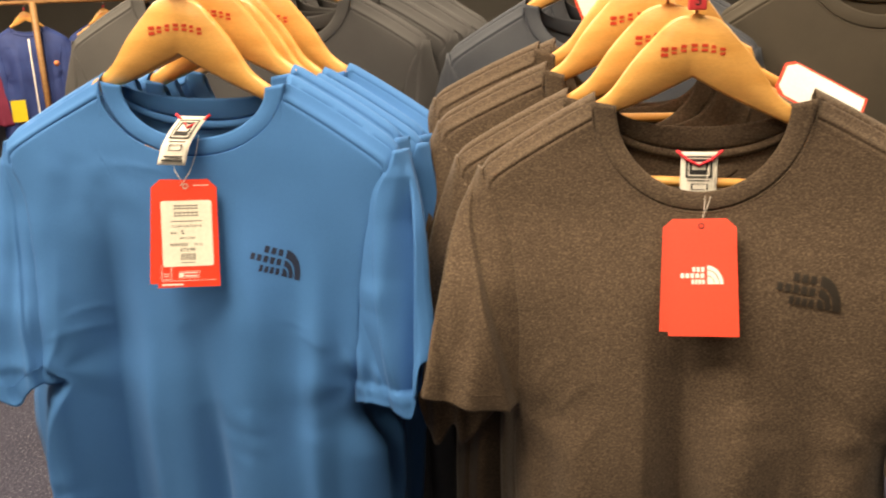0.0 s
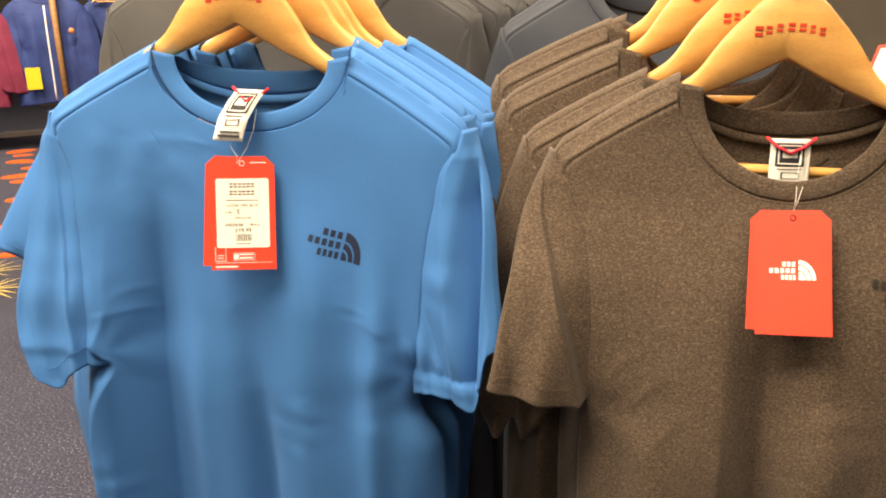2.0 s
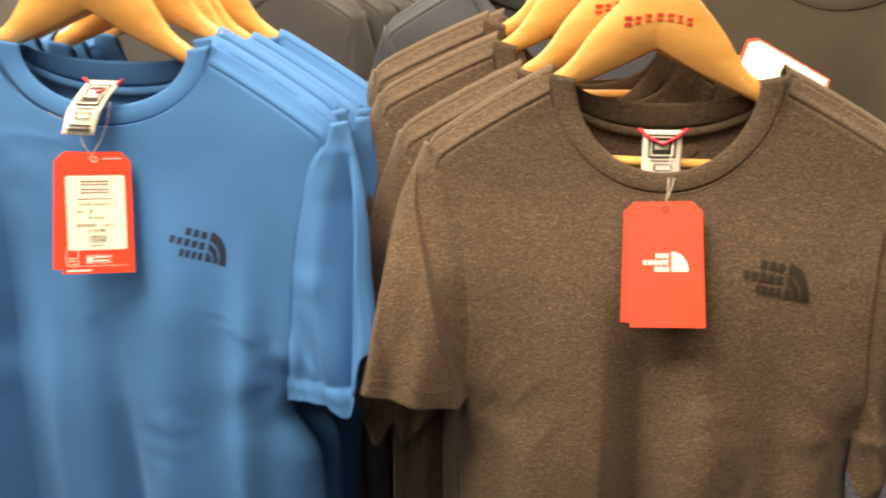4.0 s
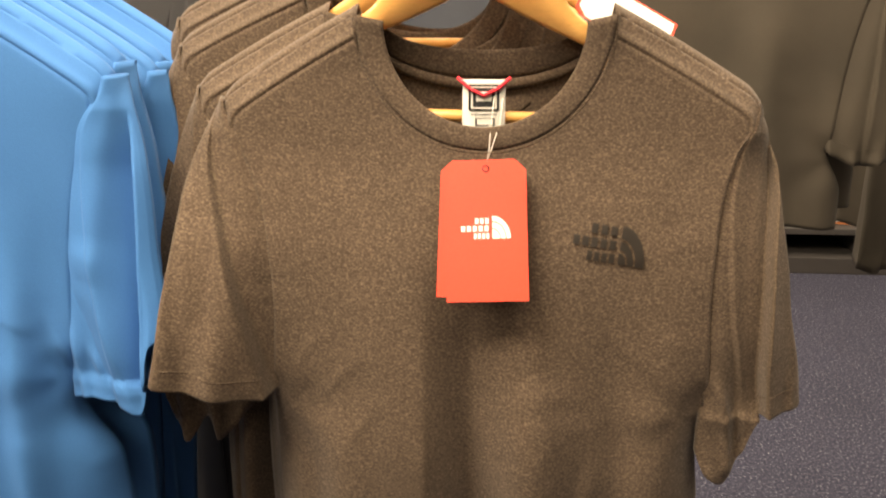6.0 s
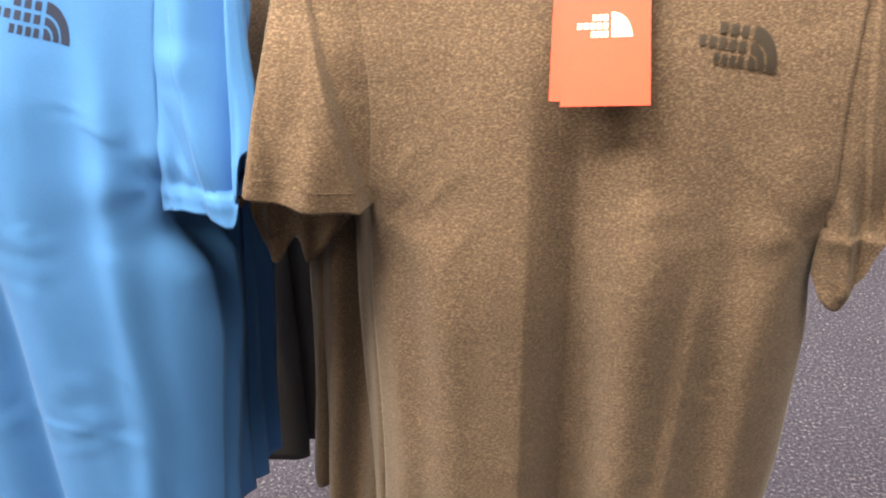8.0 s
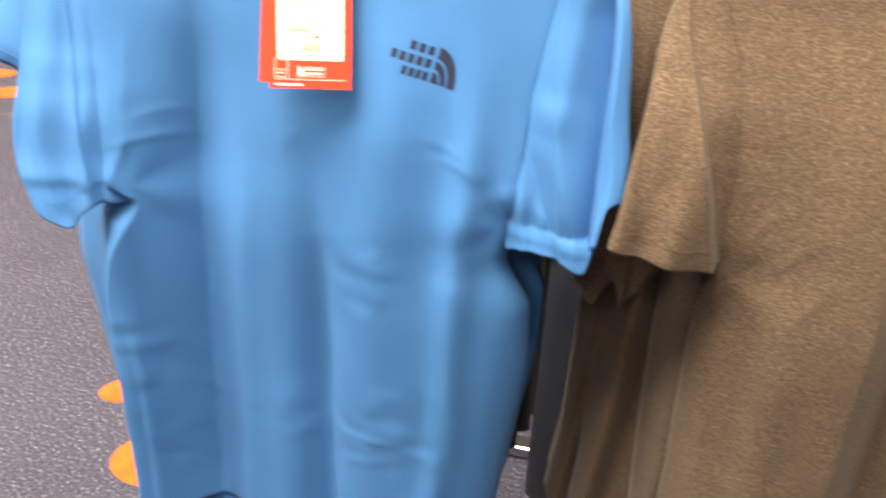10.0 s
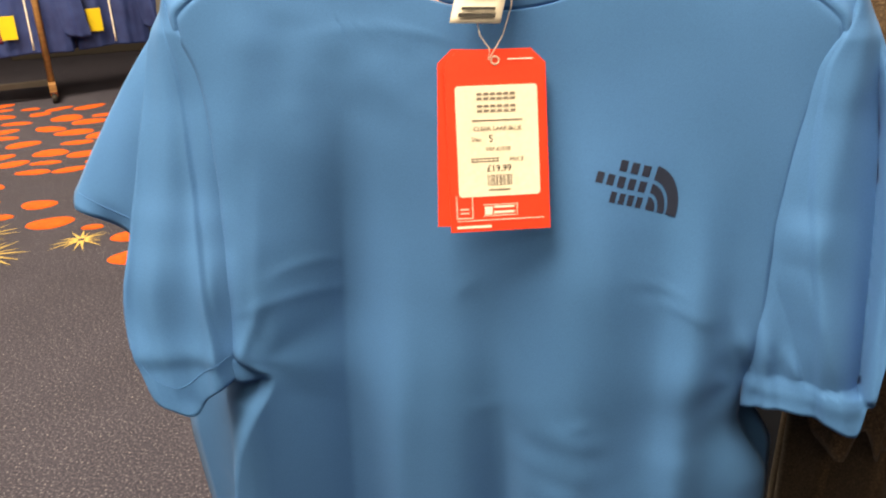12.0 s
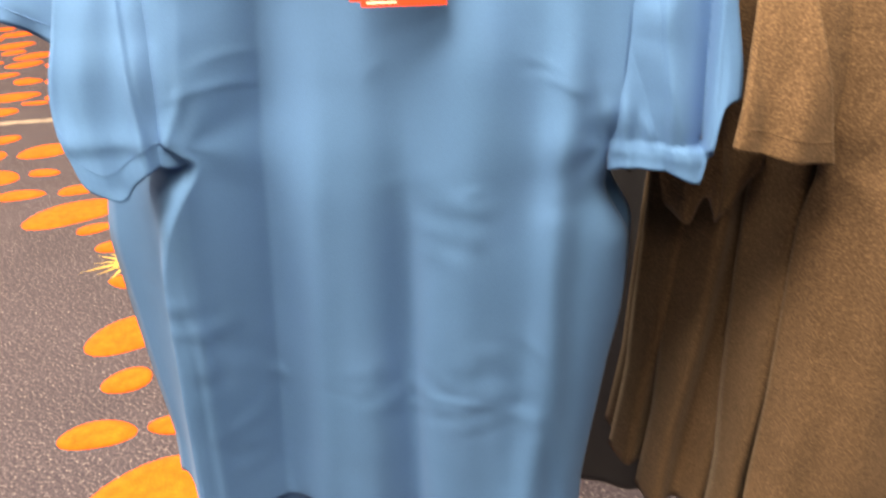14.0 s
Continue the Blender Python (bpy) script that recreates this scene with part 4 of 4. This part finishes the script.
# ---- tags on the shirts ----
swing_tag("red card swing tag with a cream price sticker", (-0.3185, 0.756, 1.1875), (0.058, 0.022, -0.002), (-0.009, 0.024, 0.102), True)
swing_tag("red card swing tag with a white emblem", (0.2003, 0.792, 1.152), (0.063, 0.0, 0.003), (-0.003, 0.049, 0.098), False)


def cord(points, label):
    ob = part("tag_cord", tube(points, 0.0004, 5), NYLON)
    return tagged(ob, label, "tag cord", "tag cords")


cord([(-0.306, 0.792, 1.318), (-0.303, 0.790, 1.305), (-0.297, 0.789, 1.297), (-0.298, 0.789, 1.290), (-0.290, 0.797, 1.304), (-0.286, 0.806, 1.320), (-0.285, 0.815, 1.340)], "thin clear nylon cord holding a swing tag")
cord([(0.233, 0.872, 1.300), (0.231, 0.862, 1.280), (0.230, 0.850, 1.262), (0.228, 0.846, 1.252), (0.232, 0.850, 1.262), (0.238, 0.862, 1.280), (0.240, 0.872, 1.300)], "thin clear nylon cord holding a swing tag")


def loose_card(label, m, w=0.065, h=0.11):
    root = thing("swing_tag", label, "price tag", "red swing tags", m)
    part("card", slab(card_outline(w, h), -0.0005, 0.0005), CARD, root, smooth=False)
    part("white_face", slab(card_outline(w - 0.006, h - 0.006), -0.0012, -0.0005), WHITE, root, "white sticker with red rim showing", smooth=False).location = (0, 0, -0.003)
    return root


loose_card("white price card with red rim lying on a shoulder", pose(0.308, 1.0, 1.376, 0, -61, 0) @ pose(0, 0, 0, 0, 0, 48), 0.055, 0.095)
loose_card("white price card with red rim standing behind hangers", pose(0.095, 1.05, 1.515, -10, -24, 0))

# ---- rails that carry the hangers ----
rail = thing("clothes_rail", "chromed steel clothes rail with two arms", "clothes rail")
part("arm", tube([(-0.310, 0.70, 1.570), (-0.322, 1.20, 1.570), (-0.335, 1.78, 1.570)], 0.011, 12), STEEL, rail)
part("arm", tube([(0.213, 0.74, 1.541), (0.200, 1.20, 1.541), (0.190, 1.78, 1.541)], 0.011, 12), STEEL, rail)
part("cross_bar", tube([(-0.70, 1.78, 1.556), (0.0, 1.78, 1.556), (0.70, 1.78, 1.556)], 0.014, 12), STEEL, rail)
for px in (0.27,):
    part("post", tube([(px, 1.78, 0.03), (px, 1.78, 0.8), (px, 1.78, 1.556)], 0.014, 12), STEEL, rail)
    part("foot", boxed(px - 0.55, px + 0.12, 1.755, 1.805, 0.0, 0.03, 0.004), STEEL, rail, smooth=False)

# ---- dark garments behind ----
# hem lengthened so dark cloth stands in for shadow between the shirts
DARK_CUT = Cut(
    0.085, [(-0.35, 0.20), (-0.90, 0.21)], [(-0.35, 0.20), (-0.90, 0.21)],
    [("ridge", -0.09, 0.0, 0.04, 0.05, 0.014, 0.0), ("ridge", 0.09, 0.02, 0.04, 0.03, 0.014, 0.0)],
    ([(0.0, 0.226), (-0.1, 0.25), (-0.6, 0.25)], (-0.50, -0.55, -0.52), 0.05, (0.4, 0.6, 0.012), 0.0),
    ([(0.0, 0.226), (-0.1, 0.25), (-0.6, 0.25)], (-0.50, -0.55, -0.52), 0.05, (0.4, 0.6, 0.012), 0.0),
    -1.02, 12, (0.015, 0.015))


SHORT_CUT = Cut(
    0.085, [(-0.30, 0.19), (-0.46, 0.19)], [(-0.30, 0.19), (-0.46, 0.19)],
    [("ridge", -0.09, 0.0, 0.04, 0.05, 0.014, 0.0), ("ridge", 0.09, 0.02, 0.04, 0.03, 0.014, 0.0)],
    ([(0.0, 0.226), (-0.1, 0.245), (-0.3, 0.235)], (-0.24, -0.27, -0.25), 0.05, (0.4, 0.6, 0.012), 0.0),
    ([(0.0, 0.226), (-0.1, 0.245), (-0.3, 0.235)], (-0.24, -0.27, -0.25), 0.05, (0.4, 0.6, 0.012), 0.0),
    -0.33, 13, (0.01, 0.01))


COAT_CUT = Cut(
    0.085, [(-0.35, 0.20), (-0.60, 0.20)], [(-0.35, 0.20), (-0.60, 0.20)],
    [("ridge", -0.09, 0.0, 0.04, 0.05, 0.014, 0.0), ("ridge", 0.09, 0.02, 0.04, 0.03, 0.014, 0.0)],
    ([(0.0, 0.226), (-0.1, 0.25), (-0.6, 0.27)], (-0.54, -0.60, -0.57), 0.06, (0.4, 0.6, 0.014), 0.0),
    ([(0.0, 0.226), (-0.1, 0.25), (-0.6, 0.27)], (-0.54, -0.60, -0.57), 0.06, (0.4, 0.6, 0.014), 0.0),
    -0.52, 14, (0.015, 0.015))


LONG_CUT = Cut(
    0.085, [(-0.35, 0.20), (-0.76, 0.20)], [(-0.35, 0.20), (-0.76, 0.20)],
    [("ridge", -0.09, 0.0, 0.04, 0.05, 0.014, 0.0), ("ridge", 0.09, 0.02, 0.04, 0.03, 0.014, 0.0)],
    ([(0.0, 0.226), (-0.1, 0.25), (-0.76, 0.27)], (-0.68, -0.74, -0.71), 0.06, (0.4, 0.6, 0.014), 0.0),
    ([(0.0, 0.226), (-0.1, 0.25), (-0.76, 0.27)], (-0.68, -0.74, -0.71), 0.06, (0.4, 0.6, 0.014), 0.0),
    -0.68, 16, (0.015, 0.015))


def dark(mat, label, group, m, cut=DARK_CUT):
    ob = shirt("long_sleeve_top" if cut is DARK_CUT else ("jacket" if cut in (COAT_CUT, LONG_CUT) else "short_sleeve_top"), cut, mat, label, group, m)
    ob["category"] = "shirt"
    hanger("varnished pale wooden hanger carrying a dark top", "wooden hangers", m)
    return ob


a = dark(CHARCOAL, "charcoal grey short-sleeved cotton top on a hanger", "dark tops", pose(-0.60, 1.34, 1.420, 0, 0, 6), SHORT_CUT)
b = dark(BLACK, "black long-sleeved top hung behind blue shirts", "dark tops", pose(-0.40, 1.30, 1.405, 0, 0, 4))
for k in (1, 2, 3):
    copy_thing(b, pose(-0.385 + 0.018 * k, 1.30 + 0.05 * k, 1.408 + 0.004 * k, 0, 0, 4))
c = dark(NAVY, "ink navy long-sleeved top with raised piping", "dark tops", pose(0.085, 1.26, 1.385, 0, 0, -4))
copy_thing(c, pose(0.115, 1.32, 1.395, 0, 0, -4))
e = dark(OLIVE, "dark olive short-sleeved top hung behind brown shirts", "dark tops", pose(0.47, 1.28, 1.42, 0, 0, -6), SHORT_CUT)
copy_thing(e, pose(0.51, 1.35, 1.43, 0, 0, -6))

# tops further along to the right
d = dark(OLIVE, "short dark olive jacket hanging side-on", "side-on jackets", pose(1.06, 1.80, 1.46, 0, 0, 30), COAT_CUT)
copy_thing(d, pose(1.11, 1.90, 1.45, 0, 0, 36))
d = dark(OLIVE, "long dark olive jacket hanging side-on", "side-on jackets", pose(1.34, 1.84, 1.46, 0, 0, 42), LONG_CUT)
copy_thing(d, pose(1.42, 1.94, 1.45, 0, 0, 48))
side_rail = thing("clothes_rail", "chromed steel rail carrying dark jackets", "clothes rail")
part("arm", tube([(0.85, 1.66, 1.700), (1.1, 1.86, 1.700), (1.6, 2.1, 1.700)], 0.011, 12), STEEL, side_rail)
part("post", tube([(1.6, 2.1, 0.03), (1.6, 2.1, 0.9), (1.6, 2.1, 1.700)], 0.014, 12), STEEL, side_rail)
part("foot", boxed(1.35, 1.85, 2.08, 2.12, 0.0, 0.03, 0.004), STEEL, side_rail, smooth=False)


def shoe_box(label, mat, m, w=0.3, dpt=0.2, h=0.12):
    root = thing("shoe_box", label, "box", "boxes on the low shelf", m)
    part("base", boxed(-w / 2, w / 2, -dpt / 2, dpt / 2, 0, h - 0.02, 0.003), mat, root, smooth=False)
    part("lid", boxed(-w / 2 - 0.003, w / 2 + 0.003, -dpt / 2 - 0.003, dpt / 2 + 0.003, h - 0.025, h, 0.003), mat, root, smooth=False)
    part("picture", boxed(-w * 0.3, w * 0.2, -dpt / 2 - 0.006, -dpt / 2 - 0.0035, 0.015, h * 0.65), WHITE if mat is not PALE else INK, root, smooth=False)
    return root


unit = thing("display_unit", "dark low display unit on the carpet", "display unit", "", pose(1.85, 4.3, 0, 0, 0, 0))
part("plinth", boxed(-0.8, 0.8, -0.25, 0.25, 0, 0.08, 0.004), DARKBOARD, unit, smooth=False)
part("shelf", boxed(-0.8, 0.8, -0.25, 0.25, 0.19, 0.22, 0.004), DARKBOARD, unit, smooth=False)
for sx in (-0.78, 0.0, 0.78):
    part("side", boxed(sx - 0.015, sx + 0.015, -0.245, 0.245, 0.08, 0.19, 0.003), DARKBOARD, unit, smooth=False)
part("back_panel", boxed(-0.8, 0.8, 0.25, 0.28, 0, 1.2, 0.004), DARKBOARD, unit, smooth=False)
for k, (mat, hh) in enumerate(((BOXCARD, 0.14), (BOXPALE, 0.30), (BOXCARD, 0.22), (BOXPALE, 0.34))):
    shoe_box("small printed cardboard box on the low display unit", mat, pose(1.85 - 0.58 + 0.27 * k, 4.22 + 0.03 * (k % 2), 0.22, 0, 0, 12 - 9 * k), 0.22, 0.2, hh)


# ---- rolling rack of outdoor jackets, far off ----
def rolling_rack(m):
    rack = thing("rolling_rack", "wooden rolling clothes rack on black castors", "clothes rack", "", m)
    part("base_rail", boxed(-2.0, -0.30, -0.03, 0.03, 0.12, 0.17, 0.004), DARKBOARD, rack, smooth=False)
    for x in (-2.0, -0.30):
        part("end_rail", boxed(x - 0.03, x + 0.03, -0.32, 0.32, 0.10, 0.17, 0.004), RACKWOOD, rack, smooth=False)
        for y in (-0.16, 0.16):
            part("upright", tube([(x, y, 0.16), (x, y * 0.7, 0.9), (x, y * 0.4, 1.60)], 0.028, 8), RACKWOOD, rack)
        for y in (-0.28, 0.28):
            castor = part("castor", tube([(x - 0.02, y, 0.045), (x, y, 0.045), (x + 0.02, y, 0.045)], 0.045, 14), RUBBER, rack)
            part("fork", boxed(x - 0.026, x + 0.026, y - 0.012, y + 0.012, 0.06, 0.10), STEEL, castor, smooth=False)
    part("rail", tube([(-2.05, 0, 1.60), (-1.0, 0, 1.60), (0.75, 0, 1.60)], 0.018, 10), RACKWOOD, rack)
    return rack


KID_CUT = Cut(
    0.06, [(-0.35, 0.22), (-0.62, 0.23)], [(-0.35, 0.22), (-0.62, 0.23)],
    [("ridge", -0.09, 0.0, 0.04, 0.05, 0.015, 0.0), ("ridge", 0.09, 0.02, 0.04, 0.03, 0.015, 0.0)],
    ([(0.0, 0.23), (-0.1, 0.29), (-0.6, 0.36)], (-0.50, -0.56, -0.54), 0.06, (0.4, 0.6, 0.014), 0.0),
    ([(0.0, 0.23), (-0.1, 0.29), (-0.6, 0.36)], (-0.50, -0.56, -0.54), 0.06, (0.4, 0.6, 0.014), 0.0),
    -0.62, 15, (0.02, 0.02))


def jacket(mat, label, m):
    j = shirt("jacket", KID_CUT, mat, label, "jackets on the rack", m)
    j["category"] = "jacket"
    part("zip", tube([(0, KID_CUT.front(0, z) - 0.004, z) for z in [0.0 - 0.06 * k for k in range(11)]], 0.006, 5), WHITE, j, "pale zip down the front")
    part("yellow_tag", boxed(-0.16, -0.07, -0.09, -0.086, -0.52, -0.38), YELLOW, j, "yellow card tag", smooth=False)
    part("button_badge", tube([(0.15, -0.05, -0.16), (0.15, -0.053, -0.16), (0.15, -0.056, -0.16)], 0.018, 12), BOXCARD, j)
    return j


RACK_POSE = pose(-5.2, 7.1, 0, 0, 0, 38)
rolling_rack(RACK_POSE)
BIG = Matrix.Scale(1.4, 4)
blue_jacket = jacket(JACKET, "royal navy outdoor jacket with a pale zip", RACK_POSE @ pose(-0.38, -0.02, 1.28, 0, 0, -4) @ BIG)
red_jacket = jacket(WINE, "burgundy outdoor jacket on a hanger", RACK_POSE @ pose(-1.10, -0.02, 1.28, 0, 0, 0) @ BIG)
copy_thing(blue_jacket, RACK_POSE @ pose(0.30, 0.10, 1.28, 0, 0, 5))
for hx in (-1.10, -0.38, 0.30):
    copy_thing(first_hanger, RACK_POSE @ pose(hx, 0.0, 1.30) @ BIG)

# dark blocks beyond the rack, added for the shadow under other racks
for k, (fx, fy, fw, fh, rz) in enumerate(((-6.3, 10.2, 3.4, 0.9, 30), (-9.6, 8.2, 2.6, 1.0, 55), (-2.2, 11.5, 3.0, 1.1, 10), (3.2, 8.5, 2.6, 1.2, -20))):
    g = thing("rack_shade_block", "dark low block with a board top, for the shadow under far racks", "shop fixture", "far shop fixtures", pose(fx, fy, 0, 0, 0, rz))
    part("shade_mass", boxed(-fw / 2, fw / 2, -0.35, 0.35, 0.0, fh, 0.01), DARKBOARD, g, smooth=False)
    part("top_board", boxed(-fw / 2 - 0.02, fw / 2 + 0.02, -0.37, 0.37, fh, fh + 0.03, 0.005), RACKWOOD, g, smooth=False)


# ---- tufted pebbles and sun bursts in the carpet ----
def pebble(x, y, r, squash, turn, mat=ORANGE):
    bm = bmesh.new()
    rng = random.Random(int(x * 917 + y * 331))
    ph, amp = rng.uniform(0, 6.28), rng.uniform(0.04, 0.12)
    n = 22
    rings = []
    for k, h in ((1.0, 0.0), (0.96, 0.004), (0.6, 0.0055)):
        ring = []
        for i in range(n):
            a = i * math.tau / n
            q = r * k * (1 + amp * math.sin(2 * a + ph) + 0.05 * math.sin(3 * a + ph * 2))
            ring.append(bm.verts.new((q * math.cos(a), q * squash * math.sin(a), h)))
        rings.append(ring)
    for p, q in zip(rings, rings[1:]):
        for i in range(n):
            bm.faces.new((p[i], p[(i + 1) % n], q[(i + 1) % n], q[i]))
    bm.faces.new(rings[-1])
    ob = part("carpet_pebble", bm, mat, floor)
    ob.matrix_basis = pose(x, y, 0.0005, 0, 0, turn)


NEAR = [(-3.58, 5.16, 0.12), (-3.13, 5.03, 0.09), (-3.23, 4.53, 0.09), (-3.04, 4.68, 0.15), (-2.95, 4.38, 0.105), (-2.84, 4.57, 0.065), (-2.67, 3.93, 0.095), (-2.89, 4.03, 0.06), (-2.62, 3.68, 0.10), (-2.38, 3.78, 0.125), (-2.24, 3.50, 0.07), (-2.44, 3.42, 0.13), (-2.21, 3.24, 0.095), (-1.99, 3.31, 0.09), (-1.90, 3.07, 0.18), (-1.75, 2.93, 0.065), (-1.61, 2.79, 0.07), (-1.44, 2.53, 0.075), (-1.31, 2.20, 0.125), (-1.22, 1.97, 0.07), (-1.20, 1.74, 0.09), (-1.03, 1.79, 0.06), (-0.98, 1.55, 0.15), (-0.23, 1.99, 0.07)]
FAR = [(-4.21, 4.82, 0.10), (-4.38, 4.66, 0.08), (-3.96, 4.32, 0.085), (-3.44, 4.07, 0.10), (-3.51, 3.84, 0.08), (-3.17, 3.80, 0.12), (-3.93, 4.66, 0.105), (-3.79, 4.04, 0.10), (-2.90, 3.77, 0.06)]
rng = random.Random(11)
for x, y, r in NEAR + FAR:
    pebble(x, y, r, rng.uniform(0.55, 0.8), rng.uniform(5, 50))
spots = NEAR + FAR
for _ in range(900):
    y = rng.uniform(4.7, 6.6)
    x = -0.82 * y + 0.55 + rng.uniform(-0.95, 0.8)
    r = rng.uniform(0.08, 0.15)
    if all(math.hypot(x - u, y - v) > (r + q) * 0.85 + 0.03 for u, v, q in spots):
        spots.append((x, y, r))
        pebble(x, y, r, rng.uniform(0.55, 0.85), rng.uniform(0, 60))
for x, y, size in ((-3.19, 3.34, 0.24), (-1.50, 2.66, 0.17), (-2.84, 3.59, 0.15), (-3.42, 3.55, 0.2)):
    bm = bmesh.new()
    for k in range(15):
        a = k * math.tau / 15 + rng.uniform(-0.1, 0.1)
        l = size * rng.uniform(0.7, 1.15)
        w = 0.06
        vs = [bm.verts.new((q * math.cos(a + o), q * math.sin(a + o), h)) for q, o, h in ((0.02, -0.5, 0.004), (l * 0.5, -w, 0.005), (l, 0, 0.003), (l * 0.5, w, 0.005), (0.02, 0.5, 0.004))]
        bm.faces.new(vs)
    ob = part("carpet_sun_burst", bm, STRAW, floor, smooth=False)
    ob.matrix_basis = pose(x, y, 0.001)
for k in range(5):
    pebble(-3.02 + 0.11 * k, 4.13 + 0.035 * k, 0.07, 0.5, 15 + 9 * (k % 3), PALE)
